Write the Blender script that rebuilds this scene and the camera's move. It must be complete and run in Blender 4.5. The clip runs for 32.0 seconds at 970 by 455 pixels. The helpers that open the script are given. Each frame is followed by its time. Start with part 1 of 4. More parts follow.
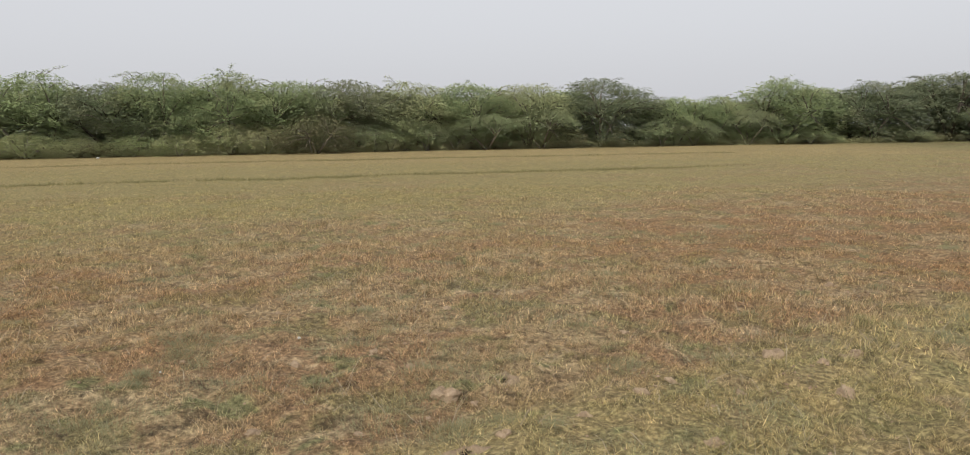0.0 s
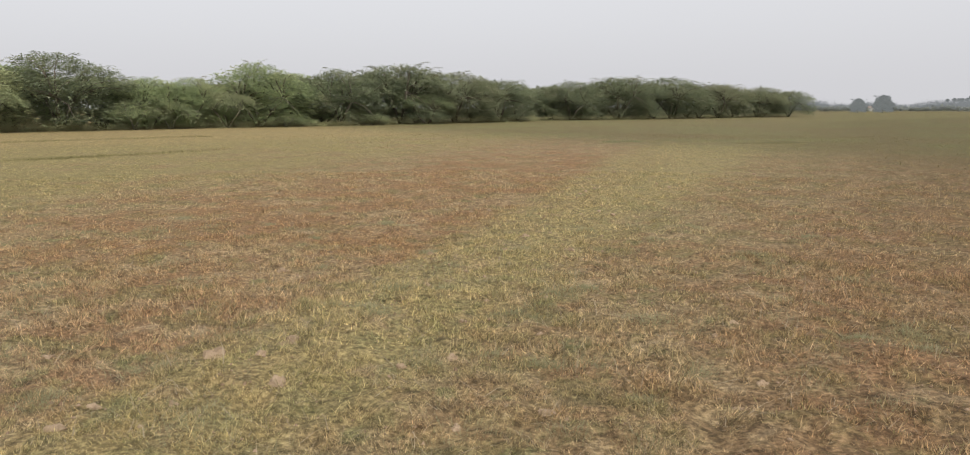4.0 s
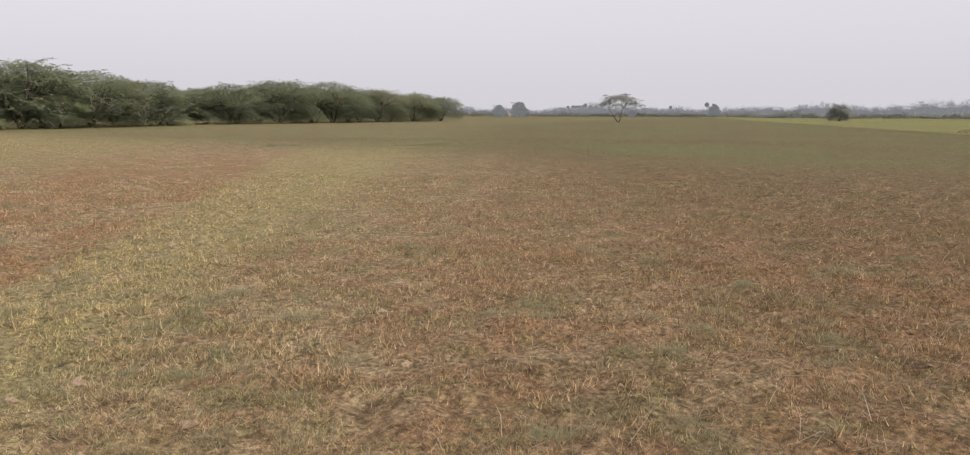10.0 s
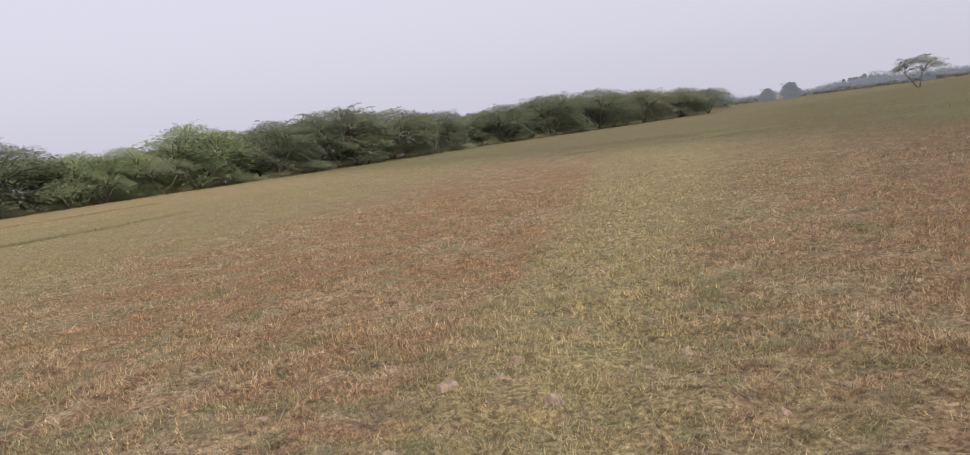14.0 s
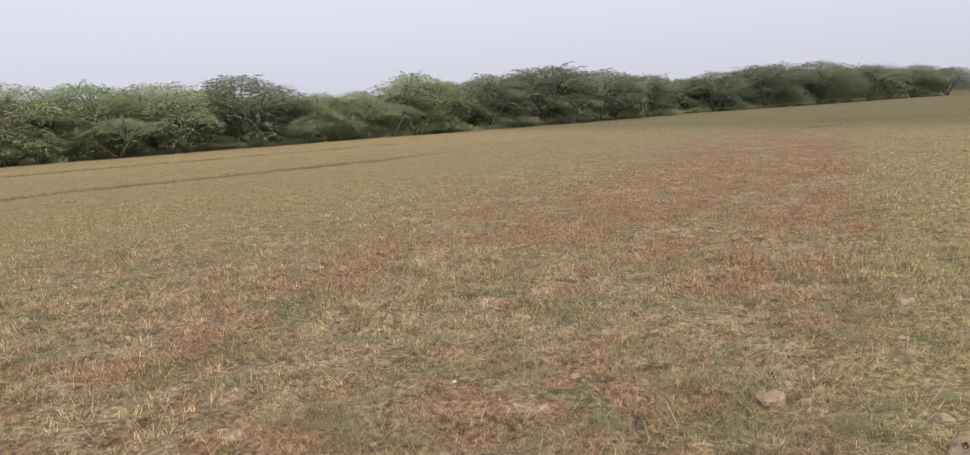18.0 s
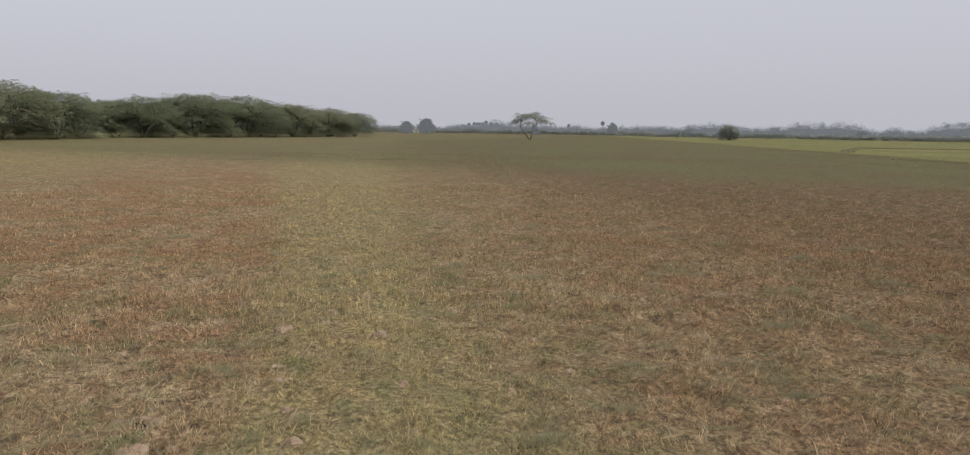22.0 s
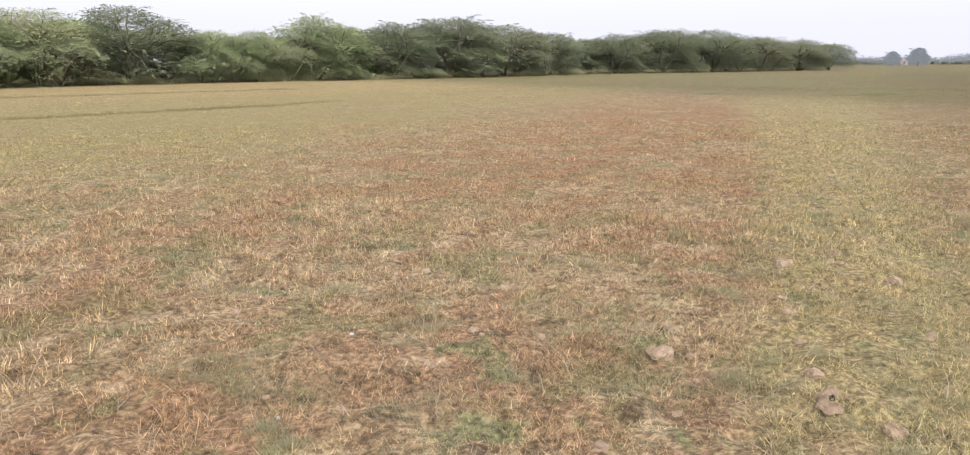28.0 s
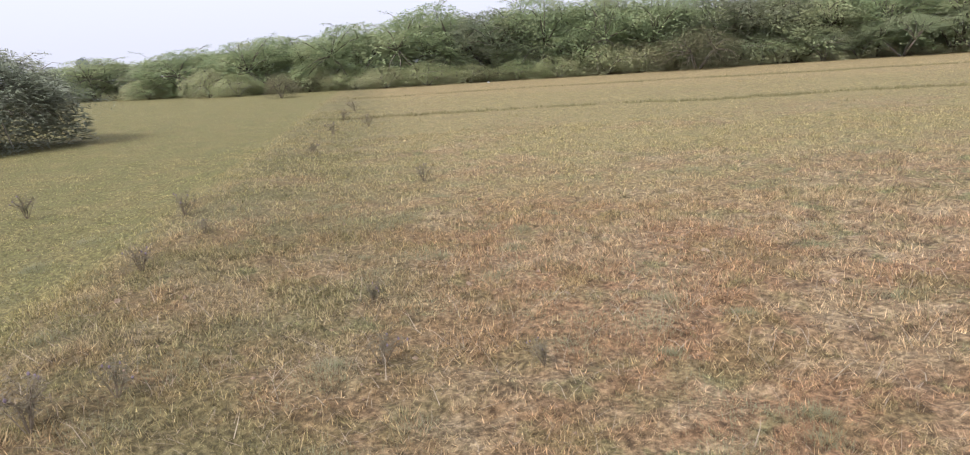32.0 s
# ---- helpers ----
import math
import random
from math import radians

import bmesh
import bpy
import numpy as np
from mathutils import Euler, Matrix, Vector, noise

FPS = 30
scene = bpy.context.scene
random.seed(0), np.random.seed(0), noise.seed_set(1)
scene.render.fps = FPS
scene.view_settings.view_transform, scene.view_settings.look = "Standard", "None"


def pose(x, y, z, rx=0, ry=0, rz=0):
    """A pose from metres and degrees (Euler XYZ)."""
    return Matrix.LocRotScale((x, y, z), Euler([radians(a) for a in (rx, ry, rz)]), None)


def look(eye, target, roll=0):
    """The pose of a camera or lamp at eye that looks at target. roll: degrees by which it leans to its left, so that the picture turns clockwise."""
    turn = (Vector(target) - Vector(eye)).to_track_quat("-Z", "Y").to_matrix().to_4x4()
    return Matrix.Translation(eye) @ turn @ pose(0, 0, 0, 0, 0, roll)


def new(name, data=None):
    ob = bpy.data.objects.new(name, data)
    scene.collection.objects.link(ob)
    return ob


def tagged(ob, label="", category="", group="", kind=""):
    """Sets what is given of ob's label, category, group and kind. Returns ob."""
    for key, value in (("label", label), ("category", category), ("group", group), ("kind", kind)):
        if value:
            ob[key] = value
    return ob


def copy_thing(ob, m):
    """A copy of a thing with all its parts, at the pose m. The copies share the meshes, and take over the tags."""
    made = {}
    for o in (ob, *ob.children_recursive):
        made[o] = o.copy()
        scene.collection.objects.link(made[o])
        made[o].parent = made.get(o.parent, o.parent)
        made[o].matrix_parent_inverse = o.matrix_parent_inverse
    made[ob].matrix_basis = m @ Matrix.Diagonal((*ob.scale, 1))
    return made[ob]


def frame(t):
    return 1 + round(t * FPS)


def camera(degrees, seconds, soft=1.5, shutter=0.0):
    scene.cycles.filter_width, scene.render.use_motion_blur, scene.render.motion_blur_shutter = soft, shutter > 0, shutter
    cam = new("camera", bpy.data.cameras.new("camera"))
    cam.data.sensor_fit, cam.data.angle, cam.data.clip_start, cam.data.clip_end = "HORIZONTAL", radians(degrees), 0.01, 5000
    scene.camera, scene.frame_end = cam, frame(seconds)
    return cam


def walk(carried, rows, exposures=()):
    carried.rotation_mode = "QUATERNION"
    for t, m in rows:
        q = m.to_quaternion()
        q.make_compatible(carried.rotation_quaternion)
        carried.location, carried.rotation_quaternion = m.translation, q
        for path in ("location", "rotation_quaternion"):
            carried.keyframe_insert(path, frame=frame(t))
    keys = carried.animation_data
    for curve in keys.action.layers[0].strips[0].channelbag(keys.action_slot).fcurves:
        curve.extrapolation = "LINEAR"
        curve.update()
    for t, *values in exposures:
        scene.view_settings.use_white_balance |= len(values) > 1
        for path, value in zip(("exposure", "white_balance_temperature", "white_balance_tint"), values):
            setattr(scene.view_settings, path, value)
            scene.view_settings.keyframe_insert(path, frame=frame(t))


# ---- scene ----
cam = camera(65.57, 32.0, soft=1.1)
walk(cam, [
    (0, pose(0.000, -0.000, 1.562, 82.62, 0.79, 42.52)),
    (0.5, pose(-0.077, -0.076, 1.563, 77.61, 3.55, 49.61)),
    (1, pose(-0.023, 0.035, 1.556, 81.42, 3.20, 45.13)),
    (1.5, pose(-0.065, 0.030, 1.582, 81.43, 3.13, 42.41)),
    (2, pose(-0.041, -0.003, 1.656, 83.28, 0.02, 46.78)),
    (2.5, pose(0.049, 0.062, 1.635, 80.71, -1.92, 42.59)),
    (3, pose(0.097, 0.196, 1.659, 81.14, 0.72, 31.82)),
    (3.5, pose(0.212, 0.312, 1.644, 80.68, 1.00, 20.47)),
    (5.5, pose(0.438, 0.161, 1.644, 86.05, -1.52, -54.28)),
    (6, pose(0.548, 0.105, 1.631, 86.11, -3.21, -69.52)),
    (6.5, pose(0.686, 0.105, 1.602, 84.50, -1.61, -79.49)),
    (7, pose(0.781, 0.006, 1.590, 82.38, 1.32, -88.07)),
    (7.5, pose(0.811, -0.007, 1.601, 80.24, 2.53, -93.59)),
    (8, pose(0.790, 0.066, 1.588, 80.61, 1.19, -85.43)),
    (8.5, pose(0.726, 0.232, 1.572, 80.41, 1.79, -64.08)),
    (9, pose(0.781, 0.202, 1.594, 80.16, 1.01, -43.27)),
    (9.5, pose(0.661, 0.182, 1.585, 81.20, 0.77, -31.60)),
    (10, pose(0.464, 0.221, 1.597, 81.33, -0.22, -20.01)),
    (10.5, pose(0.273, 0.283, 1.604, 84.55, -1.12, -18.38)),
    (11, pose(-0.020, 0.315, 1.570, 81.04, -1.25, -8.30)),
    (11.5, pose(-0.094, 0.367, 1.567, 78.93, -1.74, -0.64)),
    (12, pose(-0.242, 0.440, 1.588, 82.43, 1.68, 9.61)),
    (12.5, pose(-0.470, 0.455, 1.580, 82.66, 0.11, 7.00)),
    (13, pose(-0.852, 0.488, 1.591, 79.26, 3.40, -4.67)),
    (13.5, pose(-1.112, 0.387, 1.573, 81.13, 3.92, -0.12)),
    (14, pose(-1.567, 0.393, 1.557, 82.89, 7.34, -1.04)),
    (14.5, pose(-1.930, 0.220, 1.562, 82.97, 3.62, 0.10)),
    (16.5, pose(-3.194, -0.688, 1.539, 82.98, 2.68, -6.61)),
    (17, pose(-3.485, -0.876, 1.564, 80.14, 3.11, -7.59)),
    (17.5, pose(-3.588, -0.926, 1.579, 80.28, 5.18, 3.99)),
    (18, pose(-3.625, -1.011, 1.586, 81.36, 3.42, 13.12)),
    (18.5, pose(-3.718, -1.169, 1.577, 80.54, 2.32, 19.88)),
    (19, pose(-3.805, -1.254, 1.587, 80.71, 2.23, 27.29)),
    (19.5, pose(-3.792, -1.239, 1.580, 80.86, 2.70, 23.50)),
    (20, pose(-3.816, -1.104, 1.592, 77.74, 3.41, 9.83)),
    (20.5, pose(-3.604, -0.983, 1.601, 79.40, 3.23, 2.12)),
    (21, pose(-3.411, -0.970, 1.611, 84.10, -1.59, -13.68)),
    (21.5, pose(-3.334, -0.984, 1.617, 84.42, -3.39, -25.47)),
    (22, pose(-3.231, -0.931, 1.623, 82.62, -0.90, -27.65)),
    (22.5, pose(-3.159, -0.912, 1.630, 81.41, -1.30, -32.97)),
    (23, pose(-3.093, -0.839, 1.619, 80.54, -1.61, -39.15)),
    (23.5, pose(-3.000, -0.889, 1.605, 81.42, -1.45, -49.85)),
    (24, pose(-3.052, -0.843, 1.607, 82.43, -4.67, -72.01)),
    (24.5, pose(-2.954, -0.979, 1.598, 84.61, -7.34, -89.38)),
    (26.5, pose(-3.223, -0.799, 1.605, 79.61, -2.23, -23.89)),
    (27, pose(-3.365, -0.841, 1.597, 78.63, -1.63, -12.10)),
    (27.5, pose(-3.510, -0.938, 1.578, 76.22, -0.78, -4.53)),
    (28, pose(-3.650, -0.967, 1.577, 77.59, 0.18, 5.99)),
    (28.5, pose(-3.689, -1.023, 1.558, 77.86, -2.70, 30.89)),
    (29, pose(-3.675, -1.101, 1.556, 78.18, -3.05, 46.23)),
    (29.5, pose(-3.655, -1.207, 1.597, 77.25, -0.94, 58.00)),
    (30, pose(-3.639, -1.298, 1.618, 78.98, 0.03, 62.90)),
    (30.5, pose(-3.592, -1.361, 1.618, 79.74, 0.46, 70.26)),
    (31, pose(-3.624, -1.299, 1.627, 78.14, 1.73, 69.26)),
    (31.5, pose(-3.647, -1.256, 1.636, 77.69, 3.05, 66.87)),
    (32, pose(-3.650, -1.258, 1.638, 77.42, 3.76, 67.27)),
], exposures=[
    (0, 0.16, 6370, 5.5), (1, 0.32, 6420, 6), (2.5, 0.14, 6420, 5.5), (3, 0.28, 6420, 5.5), (3.5, 0.28, 6420, 5.5), (5.5, 0.04, 6570, 9.5), (7, -0.26, 6470, 8.5), (8, 0.08, 6470, 9.5), (9, 0.41, 6420, 12.5), (10, 0.28, 6420, 12.5), (11, 0.05, 6370, 12.5), (12, 0.26, 6340, 13.5), (14.5, 0.17, 6060, 16), (17, 0.3, 6070, 12.5),
    (20, 0.25, 6020, 12.5), (20.5, 0.56, 6020, 12.5), (21, 0.44, 6070, 11), (22, -0.09, 6170, 10), (24, 0.03, 6220, 9), (24.5, 0.15, 6270, 9), (26.5, 0.16, 6120, 9), (27, 0.17, 6020, 9), (28, 0.79, 6020, 12.5), (29, 0.82, 5970, 12.5), (29.5, 0.89, 5920, 12.5), (31, 0.67, 5970, 13.5), (32, 0.69, 5770, 13.5),
])

# ---- world, sun ----
SUN_AZ, SUN_EL = 205.0, 43.0          # degrees; azimuth counter-clockwise from +y
world = bpy.data.worlds.new("hazy_sky")
scene.world = world
world.use_nodes = True
wn, wl = world.node_tree.nodes, world.node_tree.links
wn.clear()
sky = wn.new("ShaderNodeTexSky")
sky.sky_type, sky.sun_disc = "NISHITA", False
sky.sun_elevation, sky.sun_rotation = radians(SUN_EL), radians(-SUN_AZ)
sky.air_density, sky.dust_density, sky.ozone_density = 1.0, 7.0, 1.5
milk = wn.new("ShaderNodeHueSaturation")
milk.inputs["Saturation"].default_value = 0.28
pale = wn.new("ShaderNodeMix")
pale.data_type = "RGBA"
pale.inputs["Factor"].default_value = 0.7
pale.inputs["B"].default_value = (6.15, 5.97, 6.3, 1)
wb = wn.new("ShaderNodeBackground")
wb.inputs["Strength"].default_value = 0.125
wo = wn.new("ShaderNodeOutputWorld")
wl.new(sky.outputs[0], milk.inputs["Color"])
wl.new(milk.outputs[0], pale.inputs["A"])
wl.new(pale.outputs["Result"], wb.inputs["Color"])
wl.new(wb.outputs[0], wo.inputs[0])

sun = new("sun", bpy.data.lights.new("sun", "SUN"))
sun.data.energy, sun.data.angle, sun.data.color = 1.7, radians(10.0), (1.0, 0.94, 0.84)
_d = Vector((-math.sin(radians(SUN_AZ)) * math.cos(radians(SUN_EL)), math.cos(radians(SUN_AZ)) * math.cos(radians(SUN_EL)), math.sin(radians(SUN_EL))))
sun.matrix_world = look(_d * 50, (0, 0, 0))


# ---- materials ----
class Nodes:
    """Short hand for building a node material."""

    def __init__(self, name):
        self.mat = bpy.data.materials.new(name)
        self.mat.use_nodes = True
        self.t = self.mat.node_tree
        self.t.nodes.clear()

    def put(self, value, socket):
        if isinstance(value, bpy.types.NodeSocket):
            self.t.links.new(value, socket)
        elif isinstance(value, tuple) and socket.type == "RGBA":
            socket.default_value = (*value, 1) if len(value) == 3 else value
        else:
            socket.default_value = value

    def math(self, op, a, b=0.0, c=0.0, clamp=False):
        n = self.t.nodes.new("ShaderNodeMath")
        n.operation, n.use_clamp = op, clamp
        for v, s in zip((a, b, c), n.inputs):
            self.put(v, s)
        return n.outputs[0]

    def mix(self, f, a, b, blend="MIX"):
        n = self.t.nodes.new("ShaderNodeMix")
        n.data_type, n.blend_type = "RGBA", blend
        self.put(f, n.inputs["Factor"]), self.put(a, n.inputs["A"]), self.put(b, n.inputs["B"])
        return n.outputs["Result"]

    def noise(self, vec, scale, detail=3.0, rough=0.55, out="Fac"):
        n = self.t.nodes.new("ShaderNodeTexNoise")
        self.put(vec, n.inputs["Vector"])
        n.inputs["Scale"].default_value, n.inputs["Detail"].default_value, n.inputs["Roughness"].default_value = scale, detail, rough
        return n.outputs[out]

    def ramp(self, v, lo, hi):
        n = self.t.nodes.new("ShaderNodeMapRange")
        n.interpolation_type = "SMOOTHSTEP"
        self.put(v, n.inputs[0])
        n.inputs[1].default_value, n.inputs[2].default_value = lo, hi
        return n.outputs[0]

    def place(self):
        return self.t.nodes.new("ShaderNodeNewGeometry").outputs["Position"]

    def island(self):
        return self.t.nodes.new("ShaderNodeNewGeometry").outputs["Random Per Island"]

    def thing(self):
        return self.t.nodes.new("ShaderNodeObjectInfo").outputs["Random"]

    def split(self, vec):
        n = self.t.nodes.new("ShaderNodeSeparateXYZ")
        self.put(vec, n.inputs[0])
        return n.outputs[0], n.outputs[1], n.outputs[2]

    def bump(self, h, dist=0.02, strength=1.0):
        n = self.t.nodes.new("ShaderNodeBump")
        self.put(h, n.inputs["Height"])
        n.inputs["Distance"].default_value, n.inputs["Strength"].default_value = dist, strength
        return n.outputs[0]

    def soft_normal(self, share):
        """The face's normal, bent towards straight up, as a mass of thin leaves takes the light."""
        g = self.t.nodes.new("ShaderNodeNewGeometry").outputs["Normal"]
        m = self.t.nodes.new("ShaderNodeMix")
        m.data_type = "VECTOR"
        m.inputs["Factor"].default_value = share
        self.t.links.new(g, m.inputs[4])
        m.inputs[5].default_value = (0, 0, 1)
        v = self.t.nodes.new("ShaderNodeVectorMath")
        v.operation = "NORMALIZE"
        self.t.links.new(m.outputs[1], v.inputs[0])
        return v.outputs[0]

    def done(self, colour, rough=0.9, normal=None, through_light=0.0):
        out = self.t.nodes.new("ShaderNodeOutputMaterial")
        p = self.t.nodes.new("ShaderNodeBsdfPrincipled")
        self.put(colour, p.inputs["Base Color"]), self.put(rough, p.inputs["Roughness"])
        p.inputs["Specular IOR Level"].default_value = 0.2
        if normal is not None:
            self.put(normal, p.inputs["Normal"])
        last = p.outputs[0]
        if through_light:
            tr = self.t.nodes.new("ShaderNodeBsdfTranslucent")
            self.put(colour, tr.inputs[0])
            m = self.t.nodes.new("ShaderNodeMixShader")
            m.inputs[0].default_value = through_light
            self.t.links.new(last, m.inputs[1]), self.t.links.new(tr.outputs[0], m.inputs[2])
            last = m.outputs[0]
        self.t.links.new(last, out.inputs[0])
        return self.mat


STRAW, BROWN, RUST, OLIVE, GREEN, SOIL = (0.5, 0.385, 0.22), (0.33, 0.228, 0.125), (0.365, 0.222, 0.122), (0.275, 0.245, 0.112), (0.2, 0.23, 0.1), (0.46, 0.338, 0.212)
PADDY, MEADOW = (0.29, 0.26, 0.088), (0.242, 0.23, 0.084)


def field_colour(n, p):
    """The colour of the field's cover at a place: zones of stubble, bund, meadow and paddy, broken up by patches."""
    x, y, _ = n.split(p)
    wob = n.math("MULTIPLY", n.math("SUBTRACT", n.noise(p, 0.7, 4), 0.5), 1.6)
    fine = n.noise(p, 4.2, 5, 0.7)
    coarse = n.noise(p, 0.6, 5, 0.65)
    pix = n.noise(p, 22.0, 4, 0.7)
    # dry stubble: straw mats, rusty litter, green regrowth and dark gaps
    tuft = n.noise(p, 2.6, 4, 0.62)
    dry = n.mix(n.ramp(fine, 0.38, 0.62), BROWN, STRAW)
    dry = n.mix(n.math("MULTIPLY", n.ramp(coarse, 0.43, 0.57), 0.75), dry, RUST)
    dry = n.mix(n.math("MULTIPLY", n.ramp(tuft, 0.55, 0.66), 0.7), dry, (0.57, 0.45, 0.28))
    dry = n.mix(n.math("MULTIPLY", n.ramp(n.noise(p, 1.25, 5, 0.68), 0.5, 0.6), 0.75), dry, OLIVE)
    dry = n.mix(n.math("MULTIPLY", n.ramp(n.noise(p, 2.1, 4, 0.6), 0.58, 0.67), 0.75), dry, GREEN)
    dry = n.mix(n.math("MULTIPLY", n.ramp(n.noise(p, 4.4, 5, 0.7), 0.53, 0.64), 0.7), dry, (0.12, 0.088, 0.052))
    ploughed = n.math("ADD", x, n.math("MULTIPLY", y, -0.35))
    ploughed = n.math("MULTIPLY", n.ramp(n.math("ADD", ploughed, n.math("MULTIPLY", wob, 3.0)), -5.0, 7.0), 0.92)
    rough = n.mix(n.ramp(n.noise(p, 1.1, 5, 0.7), 0.38, 0.54), (0.2, 0.125, 0.063), (0.155, 0.127, 0.05))
    rough = n.mix(n.math("MULTIPLY", n.ramp(fine, 0.48, 0.62), 0.75), rough, (0.385, 0.262, 0.16))
    rough = n.mix(n.math("MULTIPLY", n.ramp(n.noise(p, 8.0, 4, 0.75), 0.52, 0.62), 0.75), rough, (0.065, 0.047, 0.032))
    litter = n.math("ADD", n.math("MULTIPLY_ADD", x, -0.3, y), n.math("MULTIPLY", wob, 2.0))
    litter = n.math("MULTIPLY", n.ramp(litter, -1.2, 2.2), n.math("SUBTRACT", 1.0, n.ramp(n.math("ADD", x, y), 8.0, 25.0)))
    rough = n.mix(n.math("MULTIPLY", litter, n.math("MULTIPLY_ADD", n.ramp(n.noise(p, 0.9, 5, 0.7), 0.42, 0.58), 0.6, 0.2)), rough, (0.275, 0.145, 0.066))
    dry = n.mix(ploughed, dry, rough)
    # the golden grass begins along a bent line, with the reddest stubble before it
    u = n.math("SUBTRACT", n.math("MULTIPLY_ADD", n.math("MAXIMUM", n.math("SUBTRACT", y, 10.0), 0.0), 0.25, -7.8), x)
    u = n.math("SUBTRACT", u, n.math("MULTIPLY", n.math("MAXIMUM", n.math("SUBTRACT", 8.0, y), 0.0), 0.55))
    gold = n.ramp(n.math("ADD", u, n.math("MULTIPLY", wob, 3.0)), -2.5, 5.5)
    west = n.math("SUBTRACT", 1.0, n.math("MULTIPLY", n.ramp(n.math("SUBTRACT", x, n.math("MULTIPLY_ADD", y, 0.268, -2.85)), -0.6, 1.2), 0.75))
    red = n.math("MULTIPLY", n.math("MULTIPLY", west, n.math("SUBTRACT", 1.0, n.ramp(u, -2.5, 2.0))), n.math("MULTIPLY", n.ramp(y, 4.5, 9.0), n.math("SUBTRACT", 1.0, n.ramp(y, 22.0, 36.0))))
    shore = n.math("MULTIPLY", n.math("SUBTRACT", 1.0, n.ramp(x, -6.5, -4.5)), n.math("MULTIPLY", n.ramp(x, -15.0, -11.0), n.math("SUBTRACT", 1.0, n.ramp(y, 2.5, 6.0))))
    red = n.math("MAXIMUM", red, n.math("MULTIPLY", shore, 0.7))
    dry = n.mix(n.math("MULTIPLY", red, n.math("MULTIPLY_ADD", n.ramp(coarse, 0.4, 0.6), 0.4, 0.18)), dry, (0.35, 0.198, 0.086))
    # grassy bund that crosses the field
    d = n.math("SUBTRACT", x, n.math("MULTIPLY_ADD", y, 0.268, -2.85))
    d = n.math("MAXIMUM", n.math("MULTIPLY", d, -1.0), n.math("MULTIPLY", d, 0.6))
    half = n.math("MULTIPLY_ADD", n.math("MAXIMUM", n.math("SUBTRACT", y, 8.0), 0.0), 0.06, 0.62)
    on = n.math("SUBTRACT", 1.0, n.ramp(n.math("ADD", n.math("DIVIDE", d, half), n.math("MULTIPLY", wob, 0.7)), 0.5, 1.4))
    on = n.math("MULTIPLY", on, n.math("SUBTRACT", 1.0, n.ramp(y, 34.0, 44.0)))
    fringe = n.math("SUBTRACT", 1.0, n.ramp(n.math("ADD", n.math("DIVIDE", d, half), n.math("MULTIPLY", wob, 1.2)), 0.8, 3.2))
    fringe = n.math("MULTIPLY", n.math("MULTIPLY", fringe, n.ramp(n.math("SUBTRACT", x, n.math("MULTIPLY_ADD", y, 0.268, -2.85)), 0.0, 0.5)), n.math("SUBTRACT", 1.0, n.ramp(y, 30.0, 42.0)))
    dry = n.mix(n.math("MULTIPLY", fringe, n.math("MULTIPLY_ADD", n.ramp(n.noise(p, 1.9, 5, 0.68), 0.42, 0.6), 0.45, 0.08)), dry, (0.3, 0.268, 0.12))
    strip = n.mix(n.ramp(fine, 0.35, 0.65), (0.47, 0.382, 0.178), (0.355, 0.305, 0.13))
    strip = n.mix(n.math("MULTIPLY", n.ramp(n.noise(p, 1.7, 4), 0.56, 0.68), 0.6), strip, SOIL)
    strip = n.mix(n.math("MULTIPLY", n.ramp(n.noise(p, 3.1, 5, 0.7), 0.5, 0.62), 0.6), strip, (0.235, 0.25, 0.115))
    strip = n.mix(n.math("MULTIPLY", n.ramp(n.noise(p, 5.2, 5, 0.7), 0.54, 0.64), 0.6), strip, (0.15, 0.125, 0.065))
    c = n.mix(n.math("MULTIPLY", on, 0.72), dry, strip)
    # greener, further off to the north east and towards the east edge
    e = n.math("SUBTRACT", x, n.math("ADD", n.math("MULTIPLY_ADD", y, 0.25, 40.5), n.math("MULTIPLY", n.math("MAXIMUM", n.math("SUBTRACT", y, 25.0), 0.0), 0.35)))
    soft = n.math("ADD", e, n.math("MULTIPLY", wob, 8.0))
    c = n.mix(n.math("MULTIPLY", n.ramp(soft, -20.0, -2.0), 0.7), c, (0.135, 0.117, 0.038))
    e = n.math("ADD", e, n.math("MULTIPLY", wob, 1.4))
    paddy = n.mix(n.ramp(n.noise(p, 0.06, 3), 0.42, 0.58), PADDY, (0.215, 0.235, 0.075))
    c = n.mix(n.ramp(e, -1.5, 1.5), c, paddy)
    # golden dry grass towards the thicket
    patch = n.ramp(n.noise(p, 0.24, 5, 0.65), 0.46, 0.6)
    c = n.mix(n.math("MULTIPLY", n.math("MULTIPLY", gold, 0.86), n.math("SUBTRACT", 1.0, n.math("MULTIPLY", patch, n.math("SUBTRACT", 0.6, n.math("MULTIPLY", n.ramp(u, 6.0, 16.0), 0.45))))), c, n.mix(n.ramp(fine, 0.32, 0.68), (0.415, 0.342, 0.15), (0.3, 0.268, 0.106)))
    w = n.math("ADD", n.math("MULTIPLY_ADD", x, -0.75, n.math("MULTIPLY", y, 0.66)), n.math("MULTIPLY", wob, 2.5))
